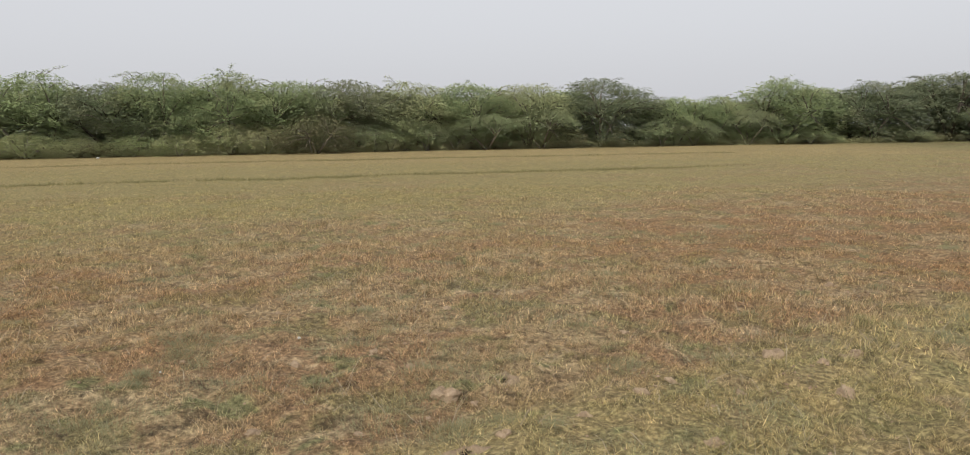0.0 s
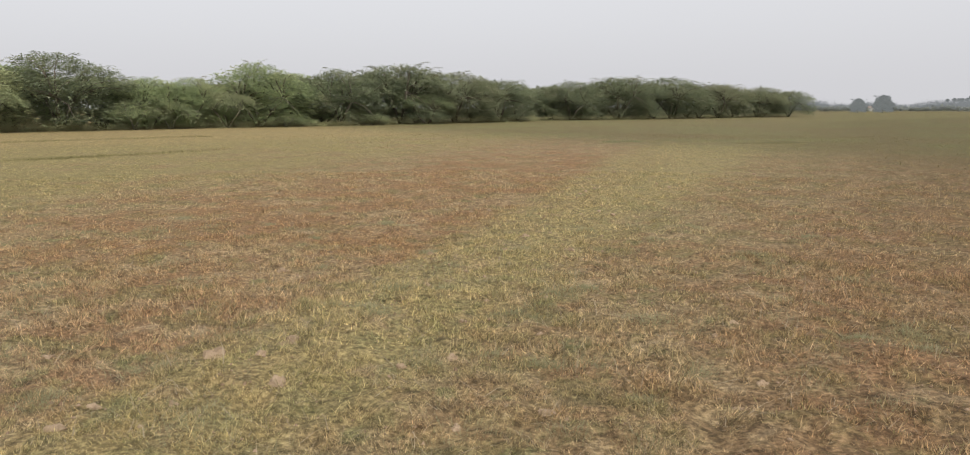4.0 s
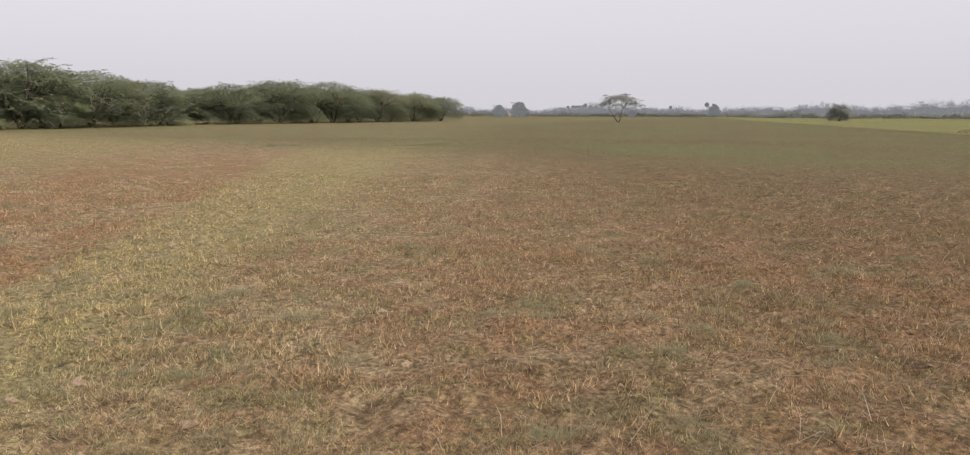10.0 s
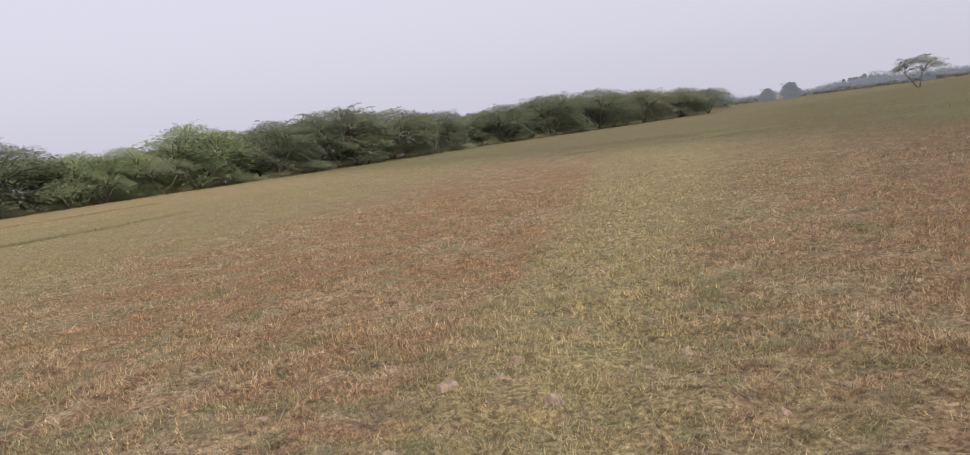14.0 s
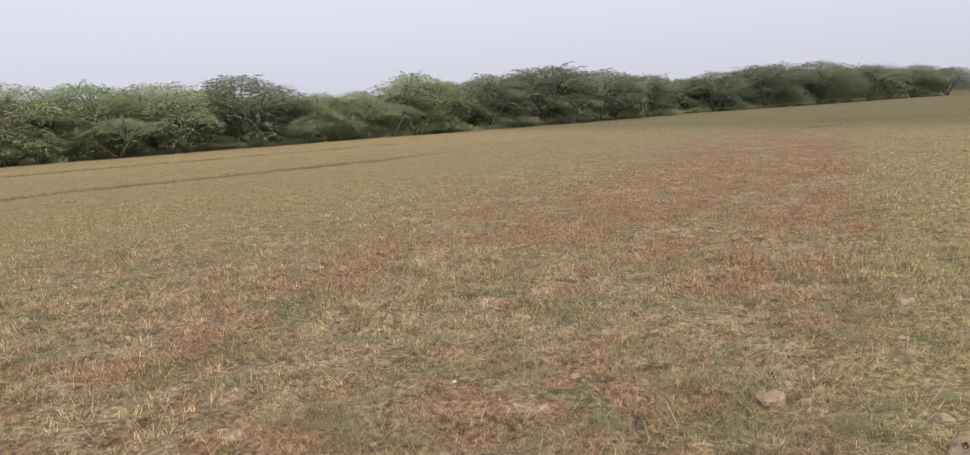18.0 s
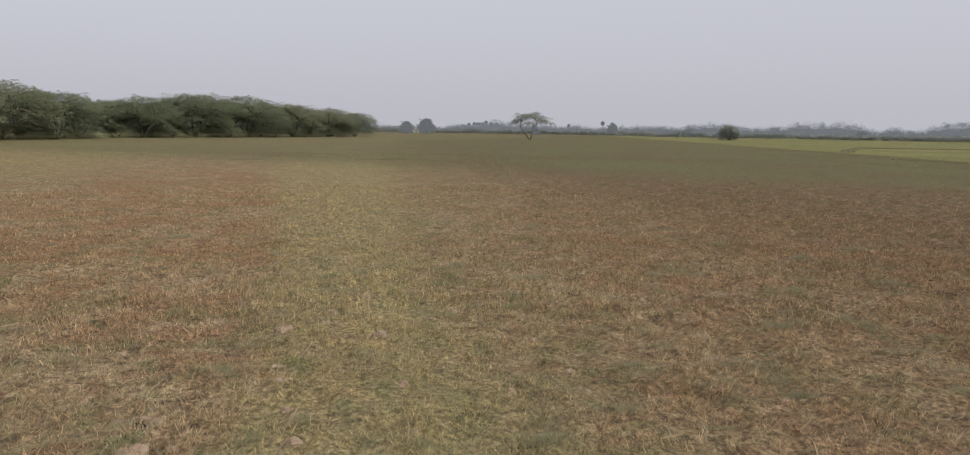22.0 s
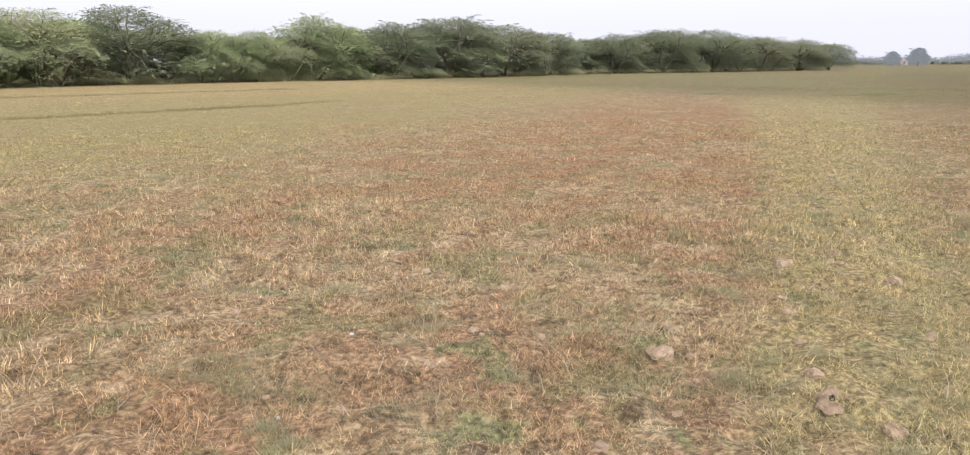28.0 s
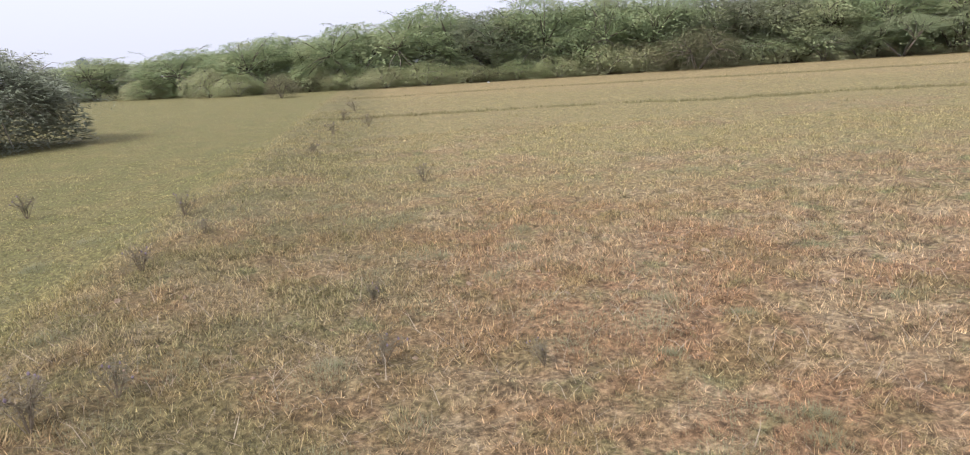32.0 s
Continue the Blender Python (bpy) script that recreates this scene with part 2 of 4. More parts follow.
    c = n.mix(n.math("MULTIPLY", n.ramp(w, 34.0, 40.0), 0.6), c, (0.42, 0.32, 0.15))
    # greener again far out to the north
    g = n.math("ADD", n.math("MULTIPLY_ADD", x, 0.95, n.math("MULTIPLY", y, 0.72)), n.math("MULTIPLY", wob, 7.0))
    g = n.math("MULTIPLY", n.ramp(g, 22.0, 38.0), n.math("SUBTRACT", 0.75, n.math("MULTIPLY", n.ramp(e, -6.0, 0.0), 0.75)))
    c = n.mix(g, c, n.mix(n.ramp(n.noise(p, 0.12, 4), 0.4, 0.6), (0.18, 0.188, 0.072), (0.178, 0.152, 0.066)))
    # meadow south of the boundary bund
    s = n.math("SUBTRACT", n.math("MULTIPLY_ADD", x, -0.255, -4.75), n.math("MULTIPLY_ADD", n.math("MAXIMUM", n.math("SUBTRACT", x, 10.0), 0.0), 0.08, y))
    s = n.math("ADD", s, n.math("MULTIPLY", wob, 0.7))
    mead = n.mix(n.ramp(n.noise(p, 1.1, 5, 0.65), 0.35, 0.65), MEADOW, (0.295, 0.255, 0.1))
    mead = n.mix(n.ramp(x, 8.0, 22.0), mead, (0.125, 0.145, 0.05))
    c = n.mix(n.ramp(s, -0.5, 0.5), c, mead)
    verge = n.math("MULTIPLY", n.math("MULTIPLY", n.ramp(s, -1.9, -1.0), n.math("SUBTRACT", 1.0, n.ramp(s, 0.8, 1.6))), n.math("MULTIPLY", n.ramp(x, 6.0, 12.0), n.math("SUBTRACT", 1.0, n.ramp(x, 30.0, 34.0))))
    c = n.mix(n.math("MULTIPLY", verge, 0.8), c, (0.275, 0.26, 0.09))
    edge = n.math("MULTIPLY", n.ramp(s, -4.2, -1.4), n.math("SUBTRACT", 1.0, n.ramp(s, -0.5, 0.3)))
    edge = n.math("MULTIPLY", edge, n.math("MULTIPLY", n.math("SUBTRACT", 1.0, n.ramp(x, -6.0, -4.0)), n.math("MULTIPLY_ADD", n.ramp(n.noise(p, 0.8, 4, 0.65), 0.4, 0.6), 0.4, 0.36)))
    c = n.mix(edge, c, (0.2, 0.185, 0.078))
    c = n.mix(0.85, c, n.mix(n.ramp(pix, 0.25, 0.75), (0.4, 0.38, 0.36), (1.6, 1.6, 1.58)), "MULTIPLY")
    k = n.t.nodes.new("ShaderNodeHueSaturation")
    k.inputs["Saturation"].default_value, k.inputs["Value"].default_value = 0.95, 1.21
    n.put(c, k.inputs["Color"])
    return k.outputs[0]


def ground_material():
    n = Nodes("dry_field_soil")
    p = n.place()
    c = field_colour(n, p)
    c = n.mix(n.math("MULTIPLY", n.ramp(n.noise(p, 6.5, 5, 0.7), 0.58, 0.72), 0.25), c, SOIL)
    c = n.mix(0.8, c, n.mix(n.ramp(n.noise(p, 26.0, 5, 0.75), 0.38, 0.62), (0.19, 0.17, 0.15), (0.72, 0.69, 0.64)), "MULTIPLY")
    h = n.math("ADD", n.noise(p, 9.0, 6, 0.7), n.math("MULTIPLY", n.noise(p, 60.0, 4, 0.7), 0.5))
    return n.done(c, 0.95, n.bump(h, 0.035, 0.9))


def grass_material(name, spread):
    n = Nodes(name)
    p = n.place()
    c = field_colour(n, p)
    r = n.island()
    c = n.mix(n.math("MULTIPLY", n.ramp(r, 0.6, 1.0), 0.5 * spread), c, (0.58, 0.46, 0.28))
    c = n.mix(n.math("MULTIPLY", n.ramp(n.math("FRACT", n.math("MULTIPLY", r, 7.31)), 0.7, 1.0), 0.5), c, GREEN)
    c = n.mix(spread, c, n.mix(n.math("FRACT", n.math("MULTIPLY", r, 13.7)), (0.38, 0.36, 0.34), (1.78, 1.74, 1.68)), "MULTIPLY")
    return n.done(c, 0.8, n.soft_normal(0.6), 0.4)


def leaf_material(name, dark, light, dry, soft=0.3, thin=0.4):
    n = Nodes(name)
    r, o = n.island(), n.thing()
    p = n.place()
    c = n.mix(n.math("ADD", n.math("MULTIPLY", r, 0.35), n.math("MULTIPLY", n.ramp(n.noise(p, 0.9, 5, 0.6), 0.38, 0.62), 0.65)), dark, light)
    c = n.mix(n.math("MULTIPLY", n.ramp(o, 0.55, 1.0), 0.6), c, dry)
    c = n.mix(n.math("MULTIPLY", n.ramp(n.noise(p, 0.45, 3), 0.48, 0.7), 0.7), c, dry)
    return n.done(c, 0.75, n.soft_normal(soft), thin)


def crumb_material():
    n = Nodes("crumbled_clay")
    r = n.island()
    c = n.mix(r, (0.2, 0.128, 0.083), (0.37, 0.262, 0.18))
    return n.done(n.mix(0.5, c, n.mix(n.noise(n.place(), 70.0, 4, 0.7), (0.6, 0.6, 0.6), (1.35, 1.35, 1.35)), "MULTIPLY"), 0.95)


def plain(name, a, b, scale=6.0, rough=0.9, bump=0.01):
    n = Nodes(name)
    p = n.place()
    k = n.noise(p, scale, 5, 0.65)
    c = n.mix(n.ramp(k, 0.3, 0.7), a, b)
    c = n.mix(0.6, c, n.mix(n.noise(p, scale * 9, 3, 0.7), (0.7, 0.7, 0.7), (1.25, 1.25, 1.25)), "MULTIPLY")
    return n.done(c, rough, n.bump(n.noise(p, scale * 4, 5, 0.7), bump, 0.8))


M_GROUND, M_GRASS, M_GRASS_THIN = ground_material(), grass_material("dry_grass_blades", 1.0), grass_material("thin_dry_grass_blades", 0.3)
M_LEAF = leaf_material("thorn_tree_leaves", (0.239, 0.295, 0.145), (0.399, 0.461, 0.21), (0.465, 0.461, 0.245), 0.75, 0.22)
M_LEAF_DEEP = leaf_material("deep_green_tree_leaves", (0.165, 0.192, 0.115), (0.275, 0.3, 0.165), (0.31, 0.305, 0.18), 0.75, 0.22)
M_LEAF_DRY = leaf_material("dusty_bush_leaves", (0.36, 0.385, 0.175), (0.52, 0.53, 0.27), (0.53, 0.49, 0.28), 0.75, 0.22)
# Paler and greyer than real foliage: haze put into the leaf colour.
M_LEAF_HAZED = leaf_material("haze_greyed_leaves", (0.31, 0.33, 0.28), (0.39, 0.41, 0.35), (0.4, 0.41, 0.35), 0.85, 0.3)
M_LEAF_BUSH = leaf_material("dark_bush_leaves", (0.205, 0.235, 0.145), (0.335, 0.36, 0.235), (0.35, 0.345, 0.25), 0.65, 0.3)
M_LEAF_BROWN = leaf_material("brown_bush_leaves", (0.145, 0.14, 0.068), (0.225, 0.212, 0.105), (0.26, 0.22, 0.125), 0.6, 0.3)
M_LEAF_PALE = leaf_material("pale_thorn_leaves", (0.297, 0.344, 0.188), (0.438, 0.478, 0.245), (0.453, 0.449, 0.270), 0.75, 0.22)
M_BARK = plain("grey_brown_bark", (0.14, 0.11, 0.085), (0.26, 0.22, 0.18), 9.0)
M_TWIG = plain("bleached_twigs", (0.3, 0.27, 0.22), (0.42, 0.38, 0.31), 9.0)
M_CLOD = plain("dry_clay_clod", (0.31, 0.222, 0.145), (0.46, 0.34, 0.232), 14.0, 0.95, 0.02)
M_DUG = plain("dug_clay", (0.26, 0.186, 0.118), (0.41, 0.3, 0.2), 18.0, 0.95, 0.02)
M_BUND = plain("grassy_earth_bund", (0.085, 0.075, 0.036), (0.15, 0.13, 0.06), 1.2)
M_STRAW = leaf_material("bleached_straw", (0.36, 0.28, 0.19), (0.56, 0.47, 0.34), (0.46, 0.35, 0.24), 0.5, 0.3)
M_RIDGE = leaf_material("ridge_grass", (0.17, 0.155, 0.068), (0.25, 0.225, 0.098), (0.27, 0.225, 0.11), 0.4, 0.3)
# Near-black earth: the shade down a burrow put into the colour.
M_HOLE_SHADE = plain("painted_hole_shade", (0.025, 0.018, 0.012), (0.05, 0.037, 0.025), 20.0)
M_SAND = plain("pale_dry_silt", (0.26, 0.22, 0.13), (0.36, 0.31, 0.2), 0.8)
M_WEED = plain("dry_weed_stem", (0.18, 0.142, 0.1), (0.27, 0.215, 0.15), 20.0)
M_WEED_LEAF = leaf_material("dry_weed_leaf", (0.155, 0.138, 0.085), (0.235, 0.205, 0.13), (0.255, 0.21, 0.14), 0.5, 0.35)


# Dim flat colour plus faint emission, which stands in for haze over distance.
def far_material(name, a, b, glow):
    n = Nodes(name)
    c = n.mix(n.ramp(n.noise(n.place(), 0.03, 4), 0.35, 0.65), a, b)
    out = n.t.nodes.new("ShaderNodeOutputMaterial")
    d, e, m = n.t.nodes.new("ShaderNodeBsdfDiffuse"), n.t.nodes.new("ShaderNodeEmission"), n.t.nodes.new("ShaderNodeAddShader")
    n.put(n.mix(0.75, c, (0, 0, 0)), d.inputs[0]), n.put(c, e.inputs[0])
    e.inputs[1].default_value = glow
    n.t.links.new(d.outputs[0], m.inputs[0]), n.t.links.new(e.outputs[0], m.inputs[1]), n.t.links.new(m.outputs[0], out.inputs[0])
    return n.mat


M_FAR = far_material("woods_with_haze_glow", (0.1, 0.105, 0.11), (0.115, 0.12, 0.125), 1.5)
M_FAR_LEAF = far_material("trees_with_haze_glow", (0.105, 0.112, 0.112), (0.125, 0.132, 0.132), 1.1)
# Scrub colour greyed and lightened to carry the haze of distance.
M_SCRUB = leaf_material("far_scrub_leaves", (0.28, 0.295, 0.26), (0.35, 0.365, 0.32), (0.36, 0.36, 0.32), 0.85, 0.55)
M_WALL = plain("whitewashed_wall", (0.5, 0.5, 0.49), (0.6, 0.6, 0.58), 0.5)
M_ROOF = plain("weathered_tile_roof", (0.25, 0.2, 0.17), (0.33, 0.27, 0.23), 0.6)
M_WHITE = plain("white_scrap", (0.5, 0.48, 0.44), (0.68, 0.66, 0.62), 30.0)
M_TUFT = leaf_material("green_grass_tuft", (0.2, 0.215, 0.11), (0.31, 0.32, 0.175), (0.39, 0.355, 0.21), 0.6, 0.35)
M_CRUMB = crumb_material()
M_POLE = plain("weathered_concrete_pole", (0.25, 0.25, 0.24), (0.33, 0.33, 0.32), 2.0)


# ---- mesh helpers ----
def mesh_of(name, verts, faces, material, smooth=False):
    me = bpy.data.meshes.new(name)
    me.from_pydata([tuple(v) for v in verts], [], faces)
    me.materials.append(material)
    if smooth:
        me.polygons.foreach_set("use_smooth", [True] * len(me.polygons))
    me.update()
    return me


def soup(name, verts, size, material):
    """A mesh of many separate triangles or quads: verts is an array (count, size, 3)."""
    count = len(verts)
    me = bpy.data.meshes.new(name)
    me.vertices.add(count * size)
    me.vertices.foreach_set("co", np.ascontiguousarray(verts, np.float32).ravel())
    me.loops.add(count * size)
    me.loops.foreach_set("vertex_index", np.arange(count * size, dtype=np.int32))
    me.polygons.add(count)
    me.polygons.foreach_set("loop_start", np.arange(0, count * size, size, dtype=np.int32))
    me.materials.append(material)
    me.update(calc_edges=True)
    return me


def part(name, me, parent, label=""):
    ob = new(name, me)
    ob.parent = parent
    return tagged(ob, label)


def tube(pts, radii, sides=5):
    """Vertices and faces of a tapered, bent stem."""
    verts, faces = [], []
    pts = [Vector(p) for p in pts]
    for i, (p, r) in enumerate(zip(pts, radii)):
        way = (pts[min(i + 1, len(pts) - 1)] - pts[max(i - 1, 0)]).normalized()
        q = way.to_track_quat("Z", "Y")
        for k in range(sides):
            a = 2 * math.pi * k / sides
            verts.append(p + q @ Vector((r * math.cos(a), r * math.sin(a), 0)))
        if i:
            for k in range(sides):
                a, b = (i - 1) * sides + k, (i - 1) * sides + (k + 1) % sides
                faces.append((a, b, b + sides, a + sides))
    faces.append(tuple(range(sides))[::-1])
    faces.append(tuple(range(len(verts) - sides, len(verts))))
    return verts, faces


def join(pieces):
    verts, faces = [], []
    for v, f in pieces:
        k = len(verts)
        verts += v
        faces += [tuple(i + k for i in face) for face in f]
    return verts, faces


def smooth_noise(x, y, scale, seed):
    """Smooth value noise on arrays, about -1 to 1."""
    rng = np.random.RandomState(seed)
    table = rng.uniform(-1, 1, (64, 64))
    u, v = x / scale, y / scale
    i, j = np.floor(u).astype(int), np.floor(v).astype(int)
    a, b = u - i, v - j
    a, b = a * a * (3 - 2 * a), b * b * (3 - 2 * b)
    g = lambda m, n: table[m % 64, n % 64]
    return (g(i, j) * (1 - a) + g(i + 1, j) * a) * (1 - b) + (g(i, j + 1) * (1 - a) + g(i + 1, j + 1) * a) * b


def ploughed(x, y):
    """How far the ground is broken up: 1 in the cloddy eastern field, 0 in the stubble to the west."""
    k = np.clip((x - 0.35 * y + 2.4 * smooth_noise(x, y, 1.4, 8) + 5) / 14, 0, 1)
    return k * k * (3 - 2 * k)


def ground_z(x, y):
    """The lie of the land: flat fields with a low bund across, clumpy on a small scale."""
    x, y = np.asarray(x, float), np.asarray(y, float)
    r = np.hypot(x + 1.5, y)
    rough = ploughed(x, y)
    near = np.clip((60 - r) / 40, 0, 1)
    z = 0.024 * smooth_noise(x, y, 0.35, 3) + 0.027 * smooth_noise(x, y, 0.15, 4) + 0.02 * smooth_noise(x, y, 1.3, 5)
    z = z + rough * (0.032 * smooth_noise(x, y, 0.13, 6) + 0.034 * smooth_noise(x, y, 0.27, 7))
    half = 0.62 + np.maximum(y - 8, 0) * 0.06
    d = np.abs(x - (0.268 * y - 2.85)) / half
    z = z + 0.05 * np.clip(1.3 - d, 0, 1) * np.clip((40 - y) / 10, 0, 1)
    s = -4.75 - 0.255 * x - 0.08 * np.maximum(x - 10, 0) - y
    z = z + 0.08 * np.exp(-((s + 0.6) / 0.7) ** 2) - 0.06 * np.clip(s, 0, 1)
    return z * near - 0.02


# ---- ground ----
def build_ground():
    rings, sectors = 320, 540
    rr = np.concatenate([[0.0], np.geomspace(0.5, 25, 255), np.geomspace(25.6, 4600, 65)])
    aa = np.linspace(0, 2 * np.pi, sectors, endpoint=False)
    R, A = np.meshgrid(rr[1:], aa, indexing="ij")
    X, Y = -1.5 + R * np.cos(A), R * np.sin(A)
    Z = ground_z(X, Y)
    verts = np.concatenate([[[-1.5, 0, float(ground_z(-1.5, 0.0))]], np.stack([X, Y, Z], -1).reshape(-1, 3)])
    k = np.arange(sectors)
    n = (k + 1) % sectors
    faces = [(0, 1 + int(a), 1 + int(b)) for a, b in zip(k, n)]
    for i in range(rings - 1):
        o = 1 + i * sectors
        faces += [(o + a, o + sectors + a, o + sectors + b, o + b) for a, b in zip(k.tolist(), n.tolist())]
    ob = new("ground", mesh_of("ground", verts, faces, M_GROUND, True))
    return tagged(ob, "flat dry field of brown stubble, grass and pale soil", "ground", kind="structure")


build_ground()


def in_view(x, y):
    """Whether a place can come before the camera on its way."""
    keep = np.zeros(len(x), bool)
    for ex in (0.7, -3.4):
        a = np.degrees(np.arctan2(-(x - ex), y))
        keep |= (a > -129) & (a < 110)
    return keep


def scatter(rng, r0, r1, density, grow=1.0):
    """Random places in a ring round the walk, denser in clumps."""
    n = int(density * math.pi * (r1 * r1 - r0 * r0))
    r, a = np.sqrt(rng.uniform(r0 * r0, r1 * r1, n)), rng.uniform(0, 2 * np.pi, n)
    x, y = -1.5 + r * np.cos(a), r * np.sin(a)
    clump = 0.5 + 0.75 * smooth_noise(x, y, 0.07 * grow, 11) + 0.6 * smooth_noise(x, y, 0.19 * grow, 15) + 0.2 * smooth_noise(x, y, 0.9 * grow, 12)
    keep = in_view(x, y) & (rng.uniform(0, 1, n) < np.clip(clump, 0.04, 1) * (1 - 0.55 * ploughed(x, y)))
    return x[keep], y[keep]


def bent_blades(root, mid, tip, side):
    """Three triangles a blade: two up to its bend, one to its tip."""
    a, b, c, d = root - side / 2, root + side / 2, mid + side * 0.4, mid - side * 0.4
    return np.concatenate([np.stack([a, b, c], 1), np.stack([a, c, d], 1), np.stack([d, c, tip], 1)])


def blades(name, label, seed, r0, r1, density, length, width, lean, grow=1.0, bent=False, material=M_GRASS):
    rng = np.random.RandomState(seed)
    x, y = scatter(rng, r0, r1, density, grow)
    n = len(x)
    z = ground_z(x, y) - 0.004
    a, b = rng.uniform(0, 2 * np.pi, n), rng.uniform(0, 2 * np.pi, n)
    tall = length * np.clip(rng.lognormal(0, 0.35, n), 0.4, 1.8) * (1 + 0.25 * smooth_noise(x, y, 1.1 * grow, 14) + 0.3 * smooth_noise(x, y, 0.07 * grow, 11) + 0.4 * smooth_noise(x, y, 0.19 * grow, 15))
    tall = tall * np.where(-4.75 - 0.255 * x - y > 0.3, 0.4, 1.0)
    tilt = np.clip(rng.normal(lean, 0.35, n), 0.05, 1.5)
    w = width * rng.uniform(0.6, 1.5, n)
    way = np.stack([np.cos(b) * np.sin(tilt), np.sin(b) * np.sin(tilt), np.cos(tilt)], 1) * tall[:, None]
    side = np.stack([np.cos(a), np.sin(a), 0 * a], 1) * w[:, None]
    root = np.stack([x, y, z], 1)
    if bent:
        swing = np.stack([np.cos(b + 0.9), np.sin(b + 0.9), 0 * b], 1)
        me = soup(name, bent_blades(root, root + way * 0.55 + np.array((0, 0, 0.012)), root + way + swing * (tall * 0.2)[:, None], side), 3, material)
    else:
        me = soup(name, np.stack([root - side / 2, root + side / 2, root + way], 1), 3, material)
    return tagged(new(name, me), label, "grass", kind="stuff")


blades("dry_grass", "short matted dry grass and straw-coloured stubble", 21, 1.6, 5.2, 9200, 0.038, 0.0042, 1.0)
blades("dry_grass", "short matted dry grass and straw-coloured stubble", 22, 5.2, 10.0, 3600, 0.044, 0.0068, 0.8, 1.2)
blades("dry_grass", "brown and olive stubble in a wide field", 23, 10.0, 20.0, 900, 0.048, 0.0095, 0.9, 1.6)
blades("dry_grass", "thin dry grass in a wide field", 24, 20.0, 50.0, 85, 0.045, 0.03, 1.2, 2.6, material=M_GRASS_THIN)
# upright stubble stalks and long loose straws
blades("stubble_stalks", "upright pale stubble stalks", 26, 0.9, 14.0, 60, 0.055, 0.0028, 0.4, material=M_STRAW)
blades("loose_straw", "pale loose straws lying in the grass", 25, 0.9, 9.0, 210, 0.085, 0.0034, 1.25, material=M_STRAW)
blades("long_straw", "long pale straws lying across the stubble", 27, 0.9, 8.5, 45, 0.15, 0.0038, 1.15, bent=True, material=M_STRAW)


def bund_grass():
    rng = np.random.RandomState(33)
    n = 17000
    x = -34 + 29.5 * rng.uniform(0, 1, n) ** 0.8
    y = -4.75 - 0.255 * x + rng.normal(1.2, 0.75, n)
    keep = (smooth_noise(x, y, 0.35, 41) + 0.7 * smooth_noise(x, y, 1.5, 42)) > rng.uniform(-0.9, 0.7, n)
    x, y = x[keep], y[keep]
    n = len(x)
    h, t, a, b = 0.075 * np.clip(rng.lognormal(0, 0.35, n), 0.4, 1.7), np.abs(rng.normal(0.45, 0.3, n)), rng.uniform(0, 6.28, n), rng.uniform(0, 6.28, n)
    root = np.stack([x, y, ground_z(x, y) - 0.01], 1)
    way = np.stack([np.cos(b) * np.sin(t), np.sin(b) * np.sin(t), np.cos(t)], 1) * h[:, None]
    side = np.stack([np.cos(a), np.sin(a), 0 * a], 1) * (0.003 + 0.0004 * np.hypot(x + 3, y))[:, None]
    tip = root + way + np.stack([np.cos(b), np.sin(b), -0.2 + 0 * b], 1) * (h * 0.3)[:, None]
    mid = root + way * 0.6
    me = soup("bund_grass", bent_blades(root, mid, tip, side), 3, M_GRASS)
    tagged(new("bund_grass", me), "taller grey-green grass along the field boundary", "grass", kind="stuff")


bund_grass()


# ---- trees ----
def leaf_sprays(rng, centres, radii, per, size, flat=0.25):
    """Triangles for loose sprays of leaves round the given centres."""
    k = np.repeat(np.arange(len(centres)), per)
    n = len(k)
    ang, rad = rng.uniform(0, 2 * np.pi, n), np.sqrt(rng.uniform(0, 1, n)) * radii[k]
    out = np.stack([np.cos(ang), np.sin(ang), np.zeros(n)], 1)
    pos = centres[k] + out * rad[:, None]
    pos[:, 2] += np.clip(rng.normal(0, flat, n), -1.6 * flat, 1.6 * flat) * radii[k] * 0.7
    return leaflets(rng, pos, out, size)


def leaflets(rng, pos, out, size, droop=0.15):
    """One pointed leaf at each place, growing away along out."""
    n = len(pos)
    L, W = size * rng.uniform(0.8, 1.9, n), size * 0.42 * rng.uniform(0.6, 1.4, n)
    d = out + rng.normal(0, 0.6, (n, 3)) * (1, 1, 0.35)
    d[:, 2] -= droop
    d /= np.linalg.norm(d, axis=1)[:, None]
    s = np.cross(d, np.array((0.0, 0.0, 1.0)) + rng.normal(0, 0.4, (n, 3)))
    s /= np.linalg.norm(s, axis=1)[:, None]
    d, s = d * L[:, None], s * W[:, None] / 2
    return np.stack([pos - d / 2 + s, pos - d / 2 - s, pos + d / 2], 1)


